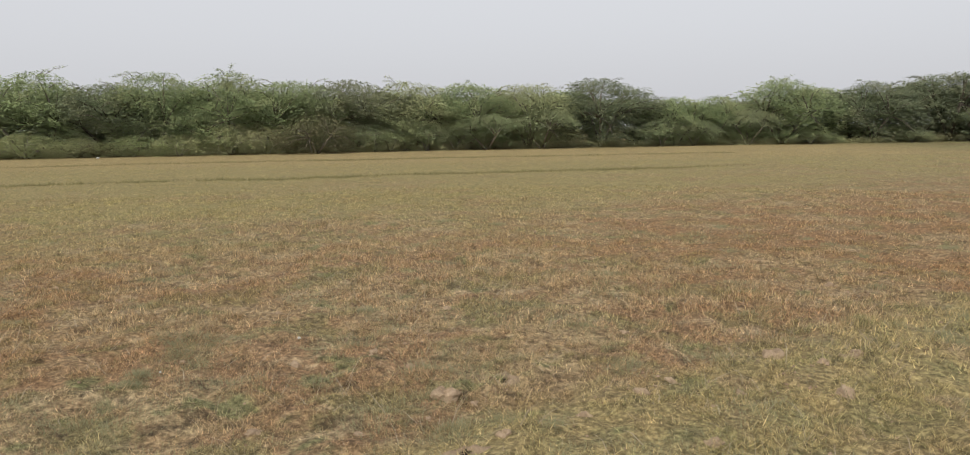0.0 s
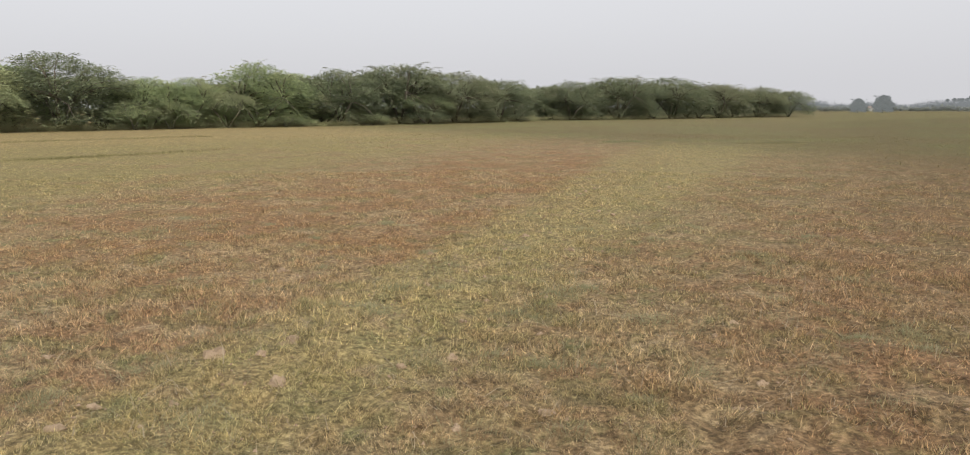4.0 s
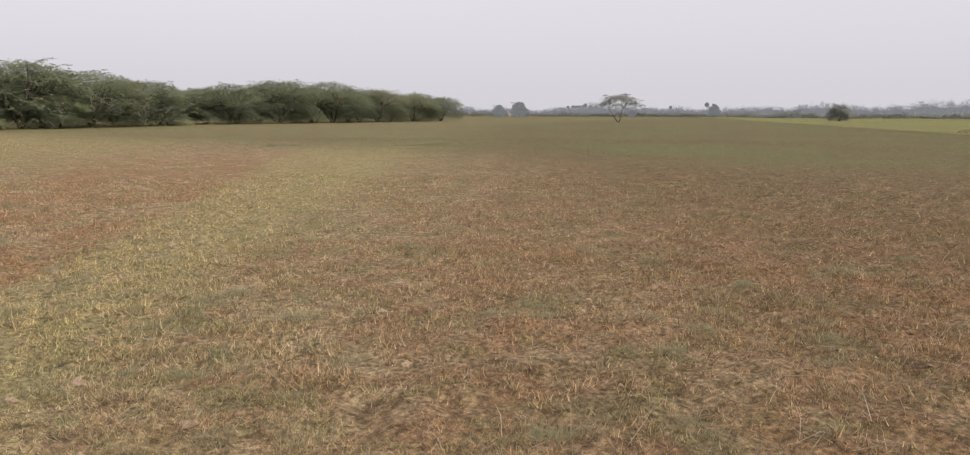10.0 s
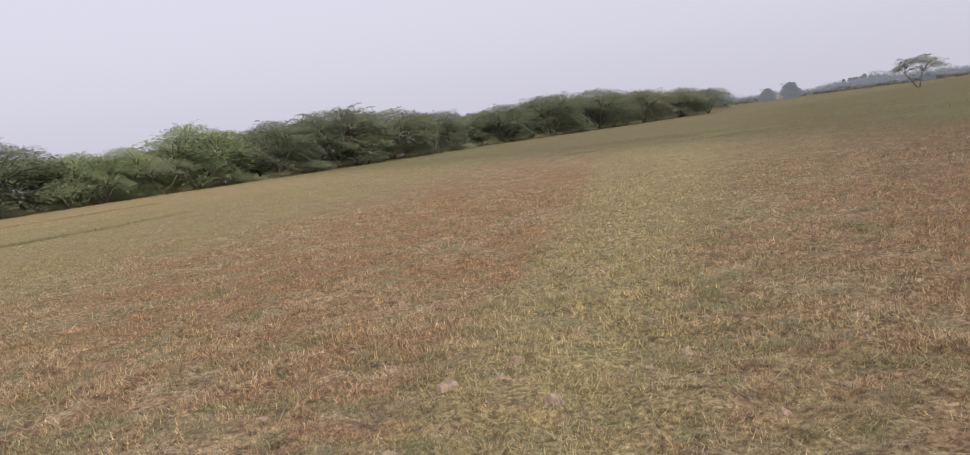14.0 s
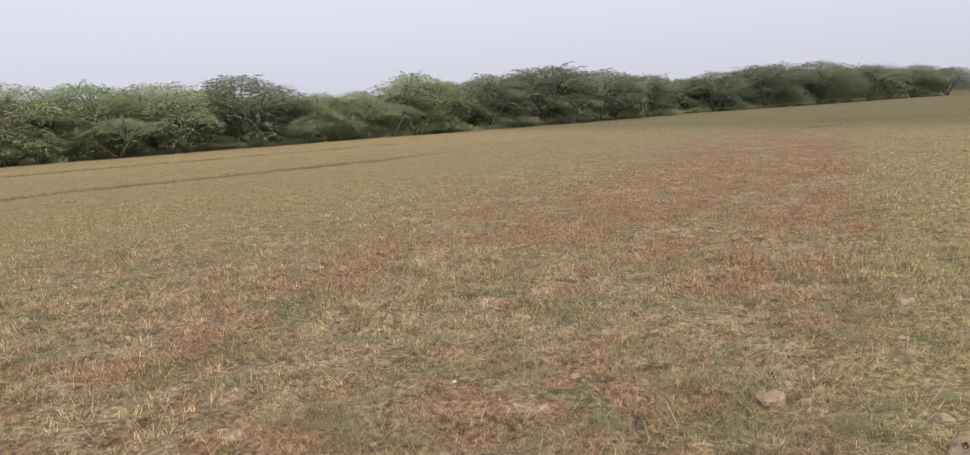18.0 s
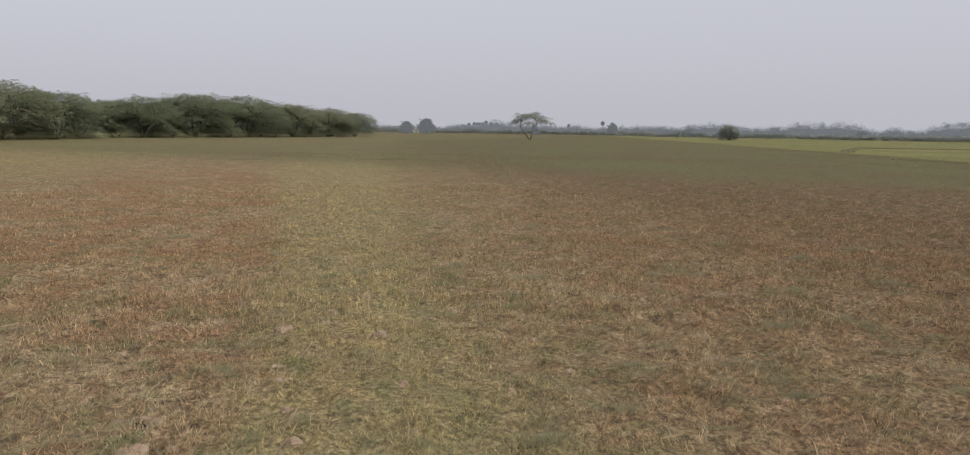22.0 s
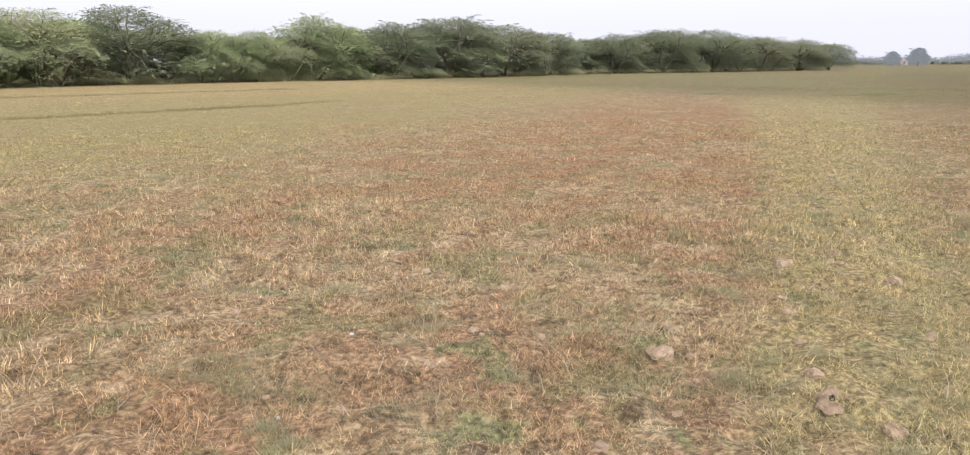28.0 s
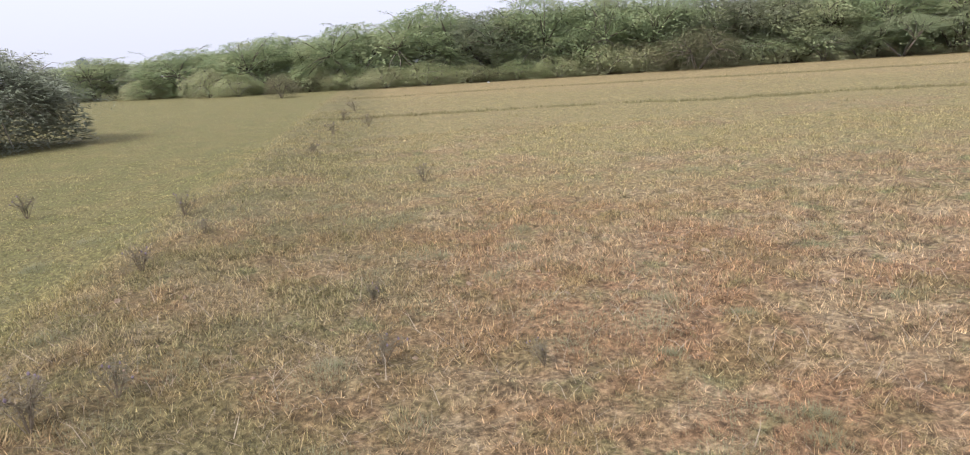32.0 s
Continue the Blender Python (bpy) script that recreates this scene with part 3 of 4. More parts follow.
def tree(name, seed, height, spread, leaves, leaf, material, label, category="tree", stems=3, dome=0.35, plates=16, skirt=8, low=0.3, fill=0.3, wisps=6, thick=0.1, bark=None, bare=0):
    """A spreading thorn tree: tapered stems and limbs that carry flat, tiered plates of fine leaves over a shaded inside."""
    rng = np.random.RandomState(seed)
    base = new(name)
    base.empty_display_size = 0.3
    half = spread / 2
    # the upper plates lie on a dome, the skirt hangs lower round its rim
    i = np.arange(plates)
    rho = np.sqrt((i + rng.uniform(0.2, 0.8, plates)) / plates)
    phi = i * 2.39996 + rng.uniform(-0.4, 0.4, plates)
    r = spread * rng.uniform(0.13, 0.21, plates)
    z = height * (0.97 - dome * rho**2) * rng.uniform(0.9, 1.0, plates) - 0.1 * r
    s_rho, s_phi = rng.uniform(0.72, 1.0, skirt), np.arange(skirt) * 6.283 / max(skirt, 1) + rng.uniform(-0.35, 0.35, skirt)
    s_z = height * (low + (0.72 * (1 - dome) + 0.1 - low) * rng.uniform(0, 1, skirt))
    rho, phi, z = np.r_[rho, s_rho], np.r_[phi, s_phi], np.r_[z, s_z]
    r = np.r_[r, spread * rng.uniform(0.09, 0.15, skirt)]
    reach = rho * np.maximum(half - 0.7 * r, 0.1)
    cen = np.stack([reach * np.cos(phi), reach * np.sin(phi), z], 1)
    n = int(leaves * (1 - fill))
    k = rng.choice(len(r), n, p=r**2 / np.sum(r**2))
    u, a = np.sqrt(rng.uniform(0, 1, n)), rng.uniform(0, 2 * np.pi, n)
    d = u * r[k] * (1 + 0.22 * np.sin(3 * a + 5 * phi[k]) + 0.14 * np.sin(7 * a + 9 * phi[k]))
    out = np.stack([np.cos(a), np.sin(a), np.zeros(n)], 1)
    pos = cen[k] + out * d[:, None]
    slope = rng.uniform(0.05, 0.35, len(r))[k] * rho[k]
    pos[:, 2] += -0.25 * r[k] * u**2 - slope * d * np.cos(a - phi[k]) - np.abs(rng.normal(0, thick, n)) * r[k] + 0.12 * r[k] * np.sin(4 * a + 11 * u)
    tris = [leaflets(rng, pos, out, leaf)]
    # thin inner leaves below the plates
    n = int(leaves * fill)
    v, a = np.sqrt(rng.uniform(0, 1, n)), rng.uniform(0, 2 * np.pi, n)
    out = np.stack([np.cos(a), np.sin(a), np.zeros(n)], 1)
    pos = out * (v * half * 0.93)[:, None]
    roof = height * (0.9 - dome * v**2)
    foot = height * low * rng.uniform(0.15, 1.0, n)
    pos[:, 2] = foot + np.maximum(roof - foot, 0.05) * rng.uniform(0, 1, n) ** 0.8
    pos[:, :2] += 0.06 * spread * np.stack([np.sin(pos[:, 2] * 2.1 + a * 3), np.cos(pos[:, 2] * 1.7 + a * 4)], 1)
    tris.append(leaflets(rng, pos, out, leaf * 1.5))
    wood = []
    forks = []
    for s in range(stems):
        a = 2 * math.pi * s / stems + rng.uniform(-0.5, 0.5)
        lean = rng.uniform(0.1, 0.24) * spread
        r0 = 0.022 * height * rng.uniform(0.8, 1.3)
        fork = Vector((lean * math.cos(a), lean * math.sin(a), height * rng.uniform(0.34, 0.5)))
        foot = Vector((0.06 * math.cos(a), 0.06 * math.sin(a), -0.1))
        mid = foot.lerp(fork, 0.5) + Vector((rng.uniform(-0.15, 0.15), rng.uniform(-0.15, 0.15), 0.1))
        wood.append(tube([foot, mid, fork], [r0, r0 * 0.8, r0 * 0.6]))
        forks.append((fork, r0))
    for c, size in zip(cen, r):
        tip = Vector(c) - Vector((0, 0, 0.12 * size))
        fork, r0 = min(forks, key=lambda q: (q[0] - tip).length)
        bend = fork.lerp(tip, 0.55) + Vector((rng.uniform(-0.2, 0.2), rng.uniform(-0.2, 0.2), 0.1 * (tip - fork).length))
        wood.append(tube([fork, bend, tip], [r0 * 0.5, r0 * 0.32, r0 * 0.14], 4))
    # sprigs that stand clear of the crown, and bare twigs
    for w in range(wisps + bare):
        j = rng.randint(plates if w < wisps else len(r))
        c, a = Vector(cen[j]), phi[j] + rng.uniform(-0.9, 0.9)
        start = c + Vector((0.3 * r[j] * math.cos(a), 0.3 * r[j] * math.sin(a), -0.15 * r[j]))
        way = Vector((math.cos(a), math.sin(a), rng.uniform(0.15, 0.6) if w < wisps else rng.uniform(-0.5, 0.6)))
        tip = start + way * r[j] * rng.uniform(0.6, 0.95)
        bow = start.lerp(tip, 0.5) + Vector((0, 0, 0.12 * r[j]))
        wood.append(tube([start, bow, tip], [0.004 * height, 0.003 * height, 0.001 * height], 3))
        if w < wisps:
            at = np.array([list(bow.lerp(tip, f)) for f in np.linspace(0, 1, 7)])
            tris.append(leaf_sprays(rng, at, np.full(7, 0.11 * r[j] + leaf * 0.5), 6, leaf * 0.8, 0.35))
    v, f = join(wood)
    part("trunk", mesh_of(name + "_trunk", v, f, bark or M_BARK, True), base)
    part("crown", soup(name + "_crown", np.concatenate(tris), 3, material), base)
    return tagged(base, label, category)


# the foot of the thicket, from the western meadow round to its far north-eastern end
FRONT = [(-100, -12), (-84, -1), (-70, 8), (-62, 16), (-54, 27), (-47, 38), (-40, 48), (-31, 60), (-22, 69), (-12, 82), (0, 101), (20, 118), (44, 142), (52, 153)]
# tallest crowns along it: bearing in degrees, height and width in metres
CROWNS = [(95, 4.5, 9), (89.5, 4.6, 9), (84, 5.0, 10), (78.5, 5.2, 9), (73.2, 6.3, 9.5), (68.5, 5.5, 8), (65.2, 6.1, 8), (60.3, 6.3, 9), (55.8, 5.8, 8.5), (51.5, 5.8, 8.5), (47.2, 5.6, 8),
          (42.8, 5.6, 8), (38.3, 5.3, 8), (32.8, 5.95, 9.5), (27.4, 4.3, 6), (24.6, 4.2, 5.5), (20.2, 5.8, 9.5), (14.4, 5.5, 7.5), (10, 6.4, 10.5), (6, 5.8, 8.5), (2.8, 5.2, 7),
          (-2.4, 5.3, 7), (-6, 6.2, 9), (-9.6, 6.3, 9.5), (-12.8, 5.6, 8), (-15.4, 5.2, 8), (-17.4, 4.7, 7)]


def behind_front(bearing, back):
    """The place so many metres behind the thicket's foot, on a bearing from the middle of the walk."""
    dx, dy = -math.sin(radians(bearing)), math.cos(radians(bearing))
    for (ax, ay), (bx, by) in zip(FRONT, FRONT[1:]):
        ux, uy = bx - ax, by - ay
        det = ux * dy - uy * dx
        if abs(det) > 1e-6:
            f = ((-1.5 - ax) * dy - (0.1 - ay) * dx) / det
            k = ((ax + 1.5) * uy - (ay - 0.1) * ux) / (dx * uy - dy * ux)
            if -0.001 <= f <= 1.001 and k > 0:
                return -1.5 + dx * (k + back), 0.1 + dy * (k + back)


def build_thicket():
    rng = np.random.RandomState(5)
    used = set()

    def stand(k, x, y, wide, tall, turn, group):
        m = Matrix.Translation((x, y, -0.02)) @ Matrix.Rotation(turn, 4, "Z") @ Matrix.Diagonal((wide, wide, tall, 1))
        o = copy_thing(k, m) if k.name in used else k
        used.add(k.name)
        o.matrix_basis = m
        tagged(o, group=group)

    # models about 6 m high and 9 m wide, by leaf colour
    light = [tree("thorn_tree", 60 + i, 6.0, 9.0, 24000, 0.135, M_LEAF, "spreading grey-green thorn tree with a feathery tiered crown", dome=d, plates=p, skirt=16, low=0.1, fill=0.42, wisps=12) for i, (d, p) in enumerate(((0.3, 17), (0.38, 14), (0.34, 20)))]
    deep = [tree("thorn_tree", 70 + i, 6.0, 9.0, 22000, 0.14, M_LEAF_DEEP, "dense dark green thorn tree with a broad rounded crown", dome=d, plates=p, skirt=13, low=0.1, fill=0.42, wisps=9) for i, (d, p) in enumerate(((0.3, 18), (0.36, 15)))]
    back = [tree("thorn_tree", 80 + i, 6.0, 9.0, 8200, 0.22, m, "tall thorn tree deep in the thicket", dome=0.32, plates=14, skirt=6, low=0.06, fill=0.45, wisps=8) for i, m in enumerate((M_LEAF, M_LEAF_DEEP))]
    bearings = [c[0] for c in CROWNS]
    for i, (b, h, w) in enumerate(CROWNS):
        x, y = behind_front(b, 0.36 * w)
        w *= 1.15 if b < 8 else 1.0
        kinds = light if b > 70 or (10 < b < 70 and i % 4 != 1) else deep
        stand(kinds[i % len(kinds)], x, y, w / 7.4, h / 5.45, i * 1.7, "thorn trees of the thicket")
    for off, step, k in ((8.0, 2.9, 0.94), (14.0, 3.3, 0.97)):
        b = 97.0
        while b > -17.5:
            h = float(np.interp(-b, [-q for q in bearings], [c[1] for c in CROWNS])) * k * rng.uniform(0.88, 1.0)
            x, y = behind_front(b, off + rng.uniform(-1.5, 1.5))
            stand(back[0 if b > 14 and rng.uniform() < 0.7 else 1], x, y, rng.uniform(1.0, 1.3), h / 5.5, rng.uniform(0, 6.28), "thorn trees of the thicket")
            far = math.hypot(x, y)
            b -= step * 66 / far * rng.uniform(0.9, 1.5) * 1.35
    # low bushes and young trees before the tall ones
    dusty = [tree("thorn_bush", 40 + i, 2.6, 6.0, 8500, 0.11, M_LEAF_DRY, "dusty khaki thorn bush at the edge of the thicket", "bush", 4, 0.45, 16, 10, 0.05, 0.45, 10, 0.25, M_TWIG, 10) for i in range(2)]
    brown = tree("thorn_bush", 44, 3.0, 6.6, 9500, 0.1, M_LEAF_BROWN, "dense brown-green bush at the edge of the thicket", "bush", 4, 0.4, 18, 12, 0.03, 0.55, 8, 0.3)
    pale = [tree("thorn_bush", 46 + i, 2.7, 5.4, 7000, 0.12, M_LEAF_PALE, "pale green thorn bush with bleached bare stems", "bush", 4, 0.35, 13, 7, 0.3, 0.2, 10, 0.14, M_TWIG, 14) for i in range(2)]
    young = tree("thorn_tree", 49, 3.4, 6.4, 12000, 0.115, M_LEAF_PALE, "low young thorn tree with a flat bright crown", "tree", 3, 0.22, 13, 4, 0.5, 0.12, 8, 0.1)
    plan = [(dusty[0], ((60.5, 0, 7, 2.7), (64.0, -0.5, 5, 1.9), (76.5, -1, 6, 1.9), (73.5, -0.5, 6.5, 2.1), (70.5, -0.5, 5, 1.7), (86.5, -5, 5, 2.3), (80.5, 1, 5, 2.0))),
            (dusty[1], ((58.0, 0.5, 6, 2.5), (48.8, 0.5, 5, 2.0), (67.0, 0, 5, 1.6), (88.3, -4, 5.5, 2.6), (78.7, 0, 6, 1.8), (92, 0, 6, 2.2), (83, 0, 5, 1.7))),
            (brown, ((54.3, -1.8, 7.2, 3.1), (69.3, -0.3, 4.2, 1.1), (84.0, -14, 2.6, 1.8), (81.8, -1, 3.4, 1.3))),
            (pale[0], ((50.0, 0.6, 5.4, 2.6), (46.0, 0.4, 5, 2.5), (28.3, 0.3, 5, 2.7), (71.8, 2, 5.5, 3.0), (18.2, 0.2, 4, 1.3))),
            (pale[1], ((47.8, 1.0, 5.5, 3.0), (26.0, 0.5, 5.5, 2.7), (66.0, 2, 6, 3.1), (43.8, 0.8, 4.5, 2.2), (12, -0.3, 4, 1.2))),
            (young, ((41.3, -0.5, 6.6, 3.0), (37.2, 0.2, 7.0, 3.5), (22.3, 0.5, 6, 3.3), (8, 0, 7, 3.3), (62.5, 2.5, 6.5, 3.9), (57.0, 3, 6.5, 4.1)))]
    for k, spots in plan:
        v = [list(p.co) for c in k.children if c.name.startswith("crown") for p in c.data.vertices]
        tall = max(p[2] for p in v)
        wide = max(p[0] for p in v) - min(p[0] for p in v)
        for i, (b, off, w, h) in enumerate(spots):
            x, y = behind_front(b, off)
            stand(k, x, y, w / wide, h / tall, b * 1.3 + i, "low bushes at the thicket's edge")


build_thicket()


def undergrowth():
    """Low herbs and dry grass that close the foot of the thicket."""
    rng = np.random.RandomState(19)
    b = rng.uniform(-17, 97, 1500)
    off = rng.normal(0.8, 0.7, 1500)
    spots = np.array([behind_front(q, o) for q, o in zip(b, off)])
    tall = np.clip(0.4 + 0.25 * smooth_noise(b, 0 * b, 1.6, 20) + 0.2 * smooth_noise(b, 0 * b, 0.4, 21), 0.12, 0.9)
    cen = np.concatenate([np.column_stack([spots, tall * f]) for f in (0.2, 0.55, 0.9)])
    tris = leaf_sprays(rng, cen, np.full(len(cen), 0.55), 22, 0.12, 0.4)
    tagged(new("thicket_undergrowth", soup("thicket_undergrowth", tris, 3, M_LEAF_DRY)), "low pale herbs and dry grass along the foot of the thicket", "undergrowth", kind="stuff")


undergrowth()


def put(ob, x, y, z=0.0, turn=0.0, scale=1.0):
    ob.matrix_basis = Matrix.Translation((x, y, z)) @ Matrix.Rotation(radians(turn), 4, "Z") @ Matrix.Diagonal((scale, scale, scale, 1))
    return ob


put(tree("thorn_bush", 131, 3.4, 6.6, 60000, 0.09, M_LEAF_BUSH, "dark tangled thorn bush with bare pale branches in a meadow", "bush", 6, 0.42, 34, 34, 0.0, 0.3, 6, 0.22, M_TWIG, 18), -29.95, -6.8)
put(tree("umbrella_tree", 141, 5.6, 8.0, 5200, 0.22, M_LEAF_HAZED, "lone thin umbrella thorn tree far out in the field", "tree", 2, 0.28, 11, 3, 0.55, 0.06, 10, 0.1), 69, 119)
put(tree("round_bush", 151, 4.4, 5.8, 2600, 0.34, M_LEAF_HAZED, "dense dark round bush far out in the fields", "bush", 3, 0.4, 14, 9, 0.02, 0.5, 4, 0.3), 140, 140)


# ---- trees out in the eastern fields ----
def field_trees():
    kinds = [tree("umbrella_tree", 161 + i, h, w, 15000, 0.26, M_LEAF_HAZED, "umbrella thorn tree beyond the paddy fields, its leaves greyed for haze", "tree", st, 0.36, 24, sk + 8, 0.06, 0.5, 10, 0.2)
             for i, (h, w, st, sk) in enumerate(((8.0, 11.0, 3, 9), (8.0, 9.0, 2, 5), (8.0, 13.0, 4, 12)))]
    low = tree("round_bush", 171, 3.0, 6.0, 3600, 0.4, M_LEAF_HAZED, "dark low bush under the far field trees", "bush", 3, 0.45, 12, 8, 0.03, 0.5, 4, 0.3)
    used = set()

    def stand(k, centre, across, deep, scale, turn, group):
        (cx, cy), r = centre, math.hypot(*centre)
        vx, vy = cx / r, cy / r
        x, y = cx + vy * across + vx * deep, cy - vx * across + vy * deep
        m = Matrix.Translation((x, y, -0.05)) @ Matrix.Rotation(turn, 4, "Z") @ Matrix.Diagonal((scale, scale, scale, 1))
        o = copy_thing(k, m) if k.name in used else k
        used.add(k.name)
        o.matrix_basis = m
        tagged(o, group=group)

    a, b, c = (172.4, 34.0), (175.6, 8.9), (189.0, 67.0)
    for k, across, deep, scale in ((1, -14, 2, 0.8), (0, -8, 0, 1.12), (2, -1, 2, 1.18), (0, 4.0, -1, 1.1), (1, 8.5, 1, 0.95)):
        stand(kinds[k], a, across, deep, scale, across, "umbrella trees beyond the paddies")
    for k, across, deep, scale in ((1, -8, 0, 0.8), (1, -2.5, 2, 1.05), (2, 4.5, 0, 0.98), (0, 9.0, 1, 0.8)):
        stand(kinds[k], b, across, deep, scale, across + 1, "umbrella trees beyond the paddies")
    # The faintness comes from the leaves' emission, added for haze.
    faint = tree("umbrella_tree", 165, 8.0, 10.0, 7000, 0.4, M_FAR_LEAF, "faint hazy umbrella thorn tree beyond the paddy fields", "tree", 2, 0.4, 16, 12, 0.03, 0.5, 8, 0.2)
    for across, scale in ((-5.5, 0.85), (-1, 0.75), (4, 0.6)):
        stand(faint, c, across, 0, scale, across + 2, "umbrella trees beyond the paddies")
    for centre, across, scale in (((178.7, -27.8), 0, 0.6),):
        stand(low, centre, across, -2, scale, across, "low bushes beyond the paddies")


field_trees()


# ---- far distance ----
def far_woods():
    """A band of hazy woods all along the horizon, far behind the fields, and the low scrub before it."""
    rng = np.random.RandomState(9)
    out, scrub, tops = [], [], []
    for a in np.arange(-136, -8, 0.16):
        yaw = radians(a)
        r = rng.uniform(430, 620)
        h = 4.6 + 2.6 * smooth_noise(np.array([a]), np.array([0.0]), 2.2, 31)[0] + 1.6 * smooth_noise(np.array([a]), np.array([3.0]), 0.7, 33)[0] + rng.uniform(0, 1.2) + 3.6 * min(1.0, max(0.0, (-50 - a) / 20))
        tops.append((-math.sin(yaw) * 640, math.cos(yaw) * 640, max(h, 2.0) * 0.88))
        c = np.array([[-math.sin(yaw) * r, math.cos(yaw) * r, 0]])
        n = 34
        cen = c + np.stack([rng.normal(0, 1.9, n), rng.normal(0, 1.9, n), rng.uniform(0, max(h, 2.0), n)], 1)
        out.append(leaf_sprays(rng, cen, rng.uniform(0.9, 1.7, n), 13, 0.74, 0.9))
        r = 330 + 40 * smooth_noise(np.array([a]), np.array([1.0]), 6.0, 35)[0]
        n = 9
        cen = np.stack([-math.sin(yaw) * r + rng.normal(0, 1.5, n), math.cos(yaw) * r + rng.normal(0, 1.5, n), rng.uniform(0, 1.6 + 0.9 * smooth_noise(np.array([a]), np.array([2.0]), 1.3, 37)[0], n)], 1)
        scrub.append(leaf_sprays(rng, cen, rng.uniform(0.6, 1.2, n), 8, 0.8, 0.6))
    # the closed mass of the wood behind its front trees
    for (ax, ay, ah), (bx, by, bh) in zip(tops, tops[1:]):
        a, b, c, d = (ax, ay, -1), (bx, by, -1), (bx * 1.02, by * 1.02, bh), (ax * 1.02, ay * 1.02, ah)
        out.append(np.array([[a, b, c], [a, c, d]], float))
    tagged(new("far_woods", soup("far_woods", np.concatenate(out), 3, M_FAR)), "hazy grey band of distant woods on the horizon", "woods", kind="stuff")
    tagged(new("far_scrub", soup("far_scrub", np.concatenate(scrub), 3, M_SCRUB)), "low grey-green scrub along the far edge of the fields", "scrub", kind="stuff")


far_woods()


def far_trees():
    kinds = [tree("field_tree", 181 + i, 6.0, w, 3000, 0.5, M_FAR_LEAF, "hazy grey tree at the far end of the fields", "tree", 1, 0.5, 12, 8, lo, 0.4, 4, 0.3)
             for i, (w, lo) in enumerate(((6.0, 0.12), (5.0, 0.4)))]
    spots = [(0, 89.9, 232.4, 0.8), (0, 95.9, 229.9, 0.98), (1, 178.8, 239.0, 0.95), (1, 283.6, -100.2, 1.6), (1, 242.2, -96.7, 1.3),
             (0, 272.2, -127.8, 1.3), (0, 284.0, -140.0, 1.1), (0, 150, 250, 0.55), (0, 205, 225, 0.6), (0, 260, 190, 0.7)]
    used = set()
    for k, x, y, scale in spots:
        m = Matrix.Translation((x, y, -0.05)) @ Matrix.Rotation(x, 4, "Z") @ Matrix.Scale(scale, 4)
        o = copy_thing(kinds[k], m) if k in used else kinds[k]
        used.add(k)
        o.matrix_basis = m
        tagged(o, group="far trees")


far_trees()


def palm():
    rng = np.random.RandomState(77)
    base = new("palm_tree")
    v, f = tube([(0, 0, -0.2), (0.1, 0, 3.5), (0.05, 0.1, 7.0)], [0.3, 0.22, 0.2], 6)
    part("trunk", mesh_of("palm_trunk", v, f, M_FAR_LEAF, True), base)
    n = 70
    d = rng.normal(0, 1, (n, 3))
    d[:, 2] = d[:, 2] * 0.8 + 0.2
    d /= np.linalg.norm(d, axis=1)[:, None]
    s = np.cross(d, rng.normal(0, 1, (n, 3)))
    s /= np.linalg.norm(s, axis=1)[:, None]
    c = np.array([[0.05, 0.1, 7.0]])
    fan = np.stack([c + 0 * d, c + d * 1.2 + s * 0.55, c + d * 1.7, c + d * 1.2 - s * 0.55], 1)
    part("crown", soup("palm_crown", fan, 4, M_FAR_LEAF), base)
    return tagged(base, "tall thin fan palm on the hazy horizon", "palm", "palms on the horizon")


def palms():
    first = palm()
    spots = [(309.1, 626.9, 0.95), (313.4, 624.7, 1.0), (315.8, 623.5, 0.98), (317.8, 622.5, 1.0), (320.6, 621.0, 1.0), (323.0, 619.7, 1.2),
             (326.9, 617.7, 1.0), (331.7, 615.1, 1.0), (332.2, 497.9, 0.85), (353.9, 482.7, 1.15), (-301.8, -26.6, 1.3), (-302.1, -22.4, 1.15)]
    for i, (x, y, k) in enumerate(spots):
        m = Matrix.Translation((x, y, 0)) @ Matrix.Rotation(i * 1.3, 4, "Z") @ Matrix.Scale(k, 4)
        o = copy_thing(first, m) if i else first
        o.matrix_basis = m


palms()


def utility_pole():
    base = new("utility_pole")
    v, f = tube([(0, 0, -0.2), (0, 0, 3), (0, 0, 6.2)], [0.16, 0.14, 0.11], 6)
    part("pole", mesh_of("pole", v, f, M_POLE, True), base)
    v, f = tube([(-0.7, 0, 5.7), (0, 0, 5.72), (0.7, 0, 5.7)], [0.06, 0.06, 0.06], 4)
    part("crossarm", mesh_of("crossarm", v, f, M_POLE), base)
    put(base, 242.8, 435.7, 0, 30)
    tagged(base, "grey concrete utility pole far off across the fields", "pole")


utility_pole()


def box(x0, y0, z0, x1, y1, z1):
    v = [Vector((x, y, z)) for z in (z0, z1) for x, y in ((x0, y0), (x1, y0), (x1, y1), (x0, y1))]
    return v, [(3, 2, 1, 0), (4, 5, 6, 7), (0, 1, 5, 4), (1, 2, 6, 5), (2, 3, 7, 6), (3, 0, 4, 7)]


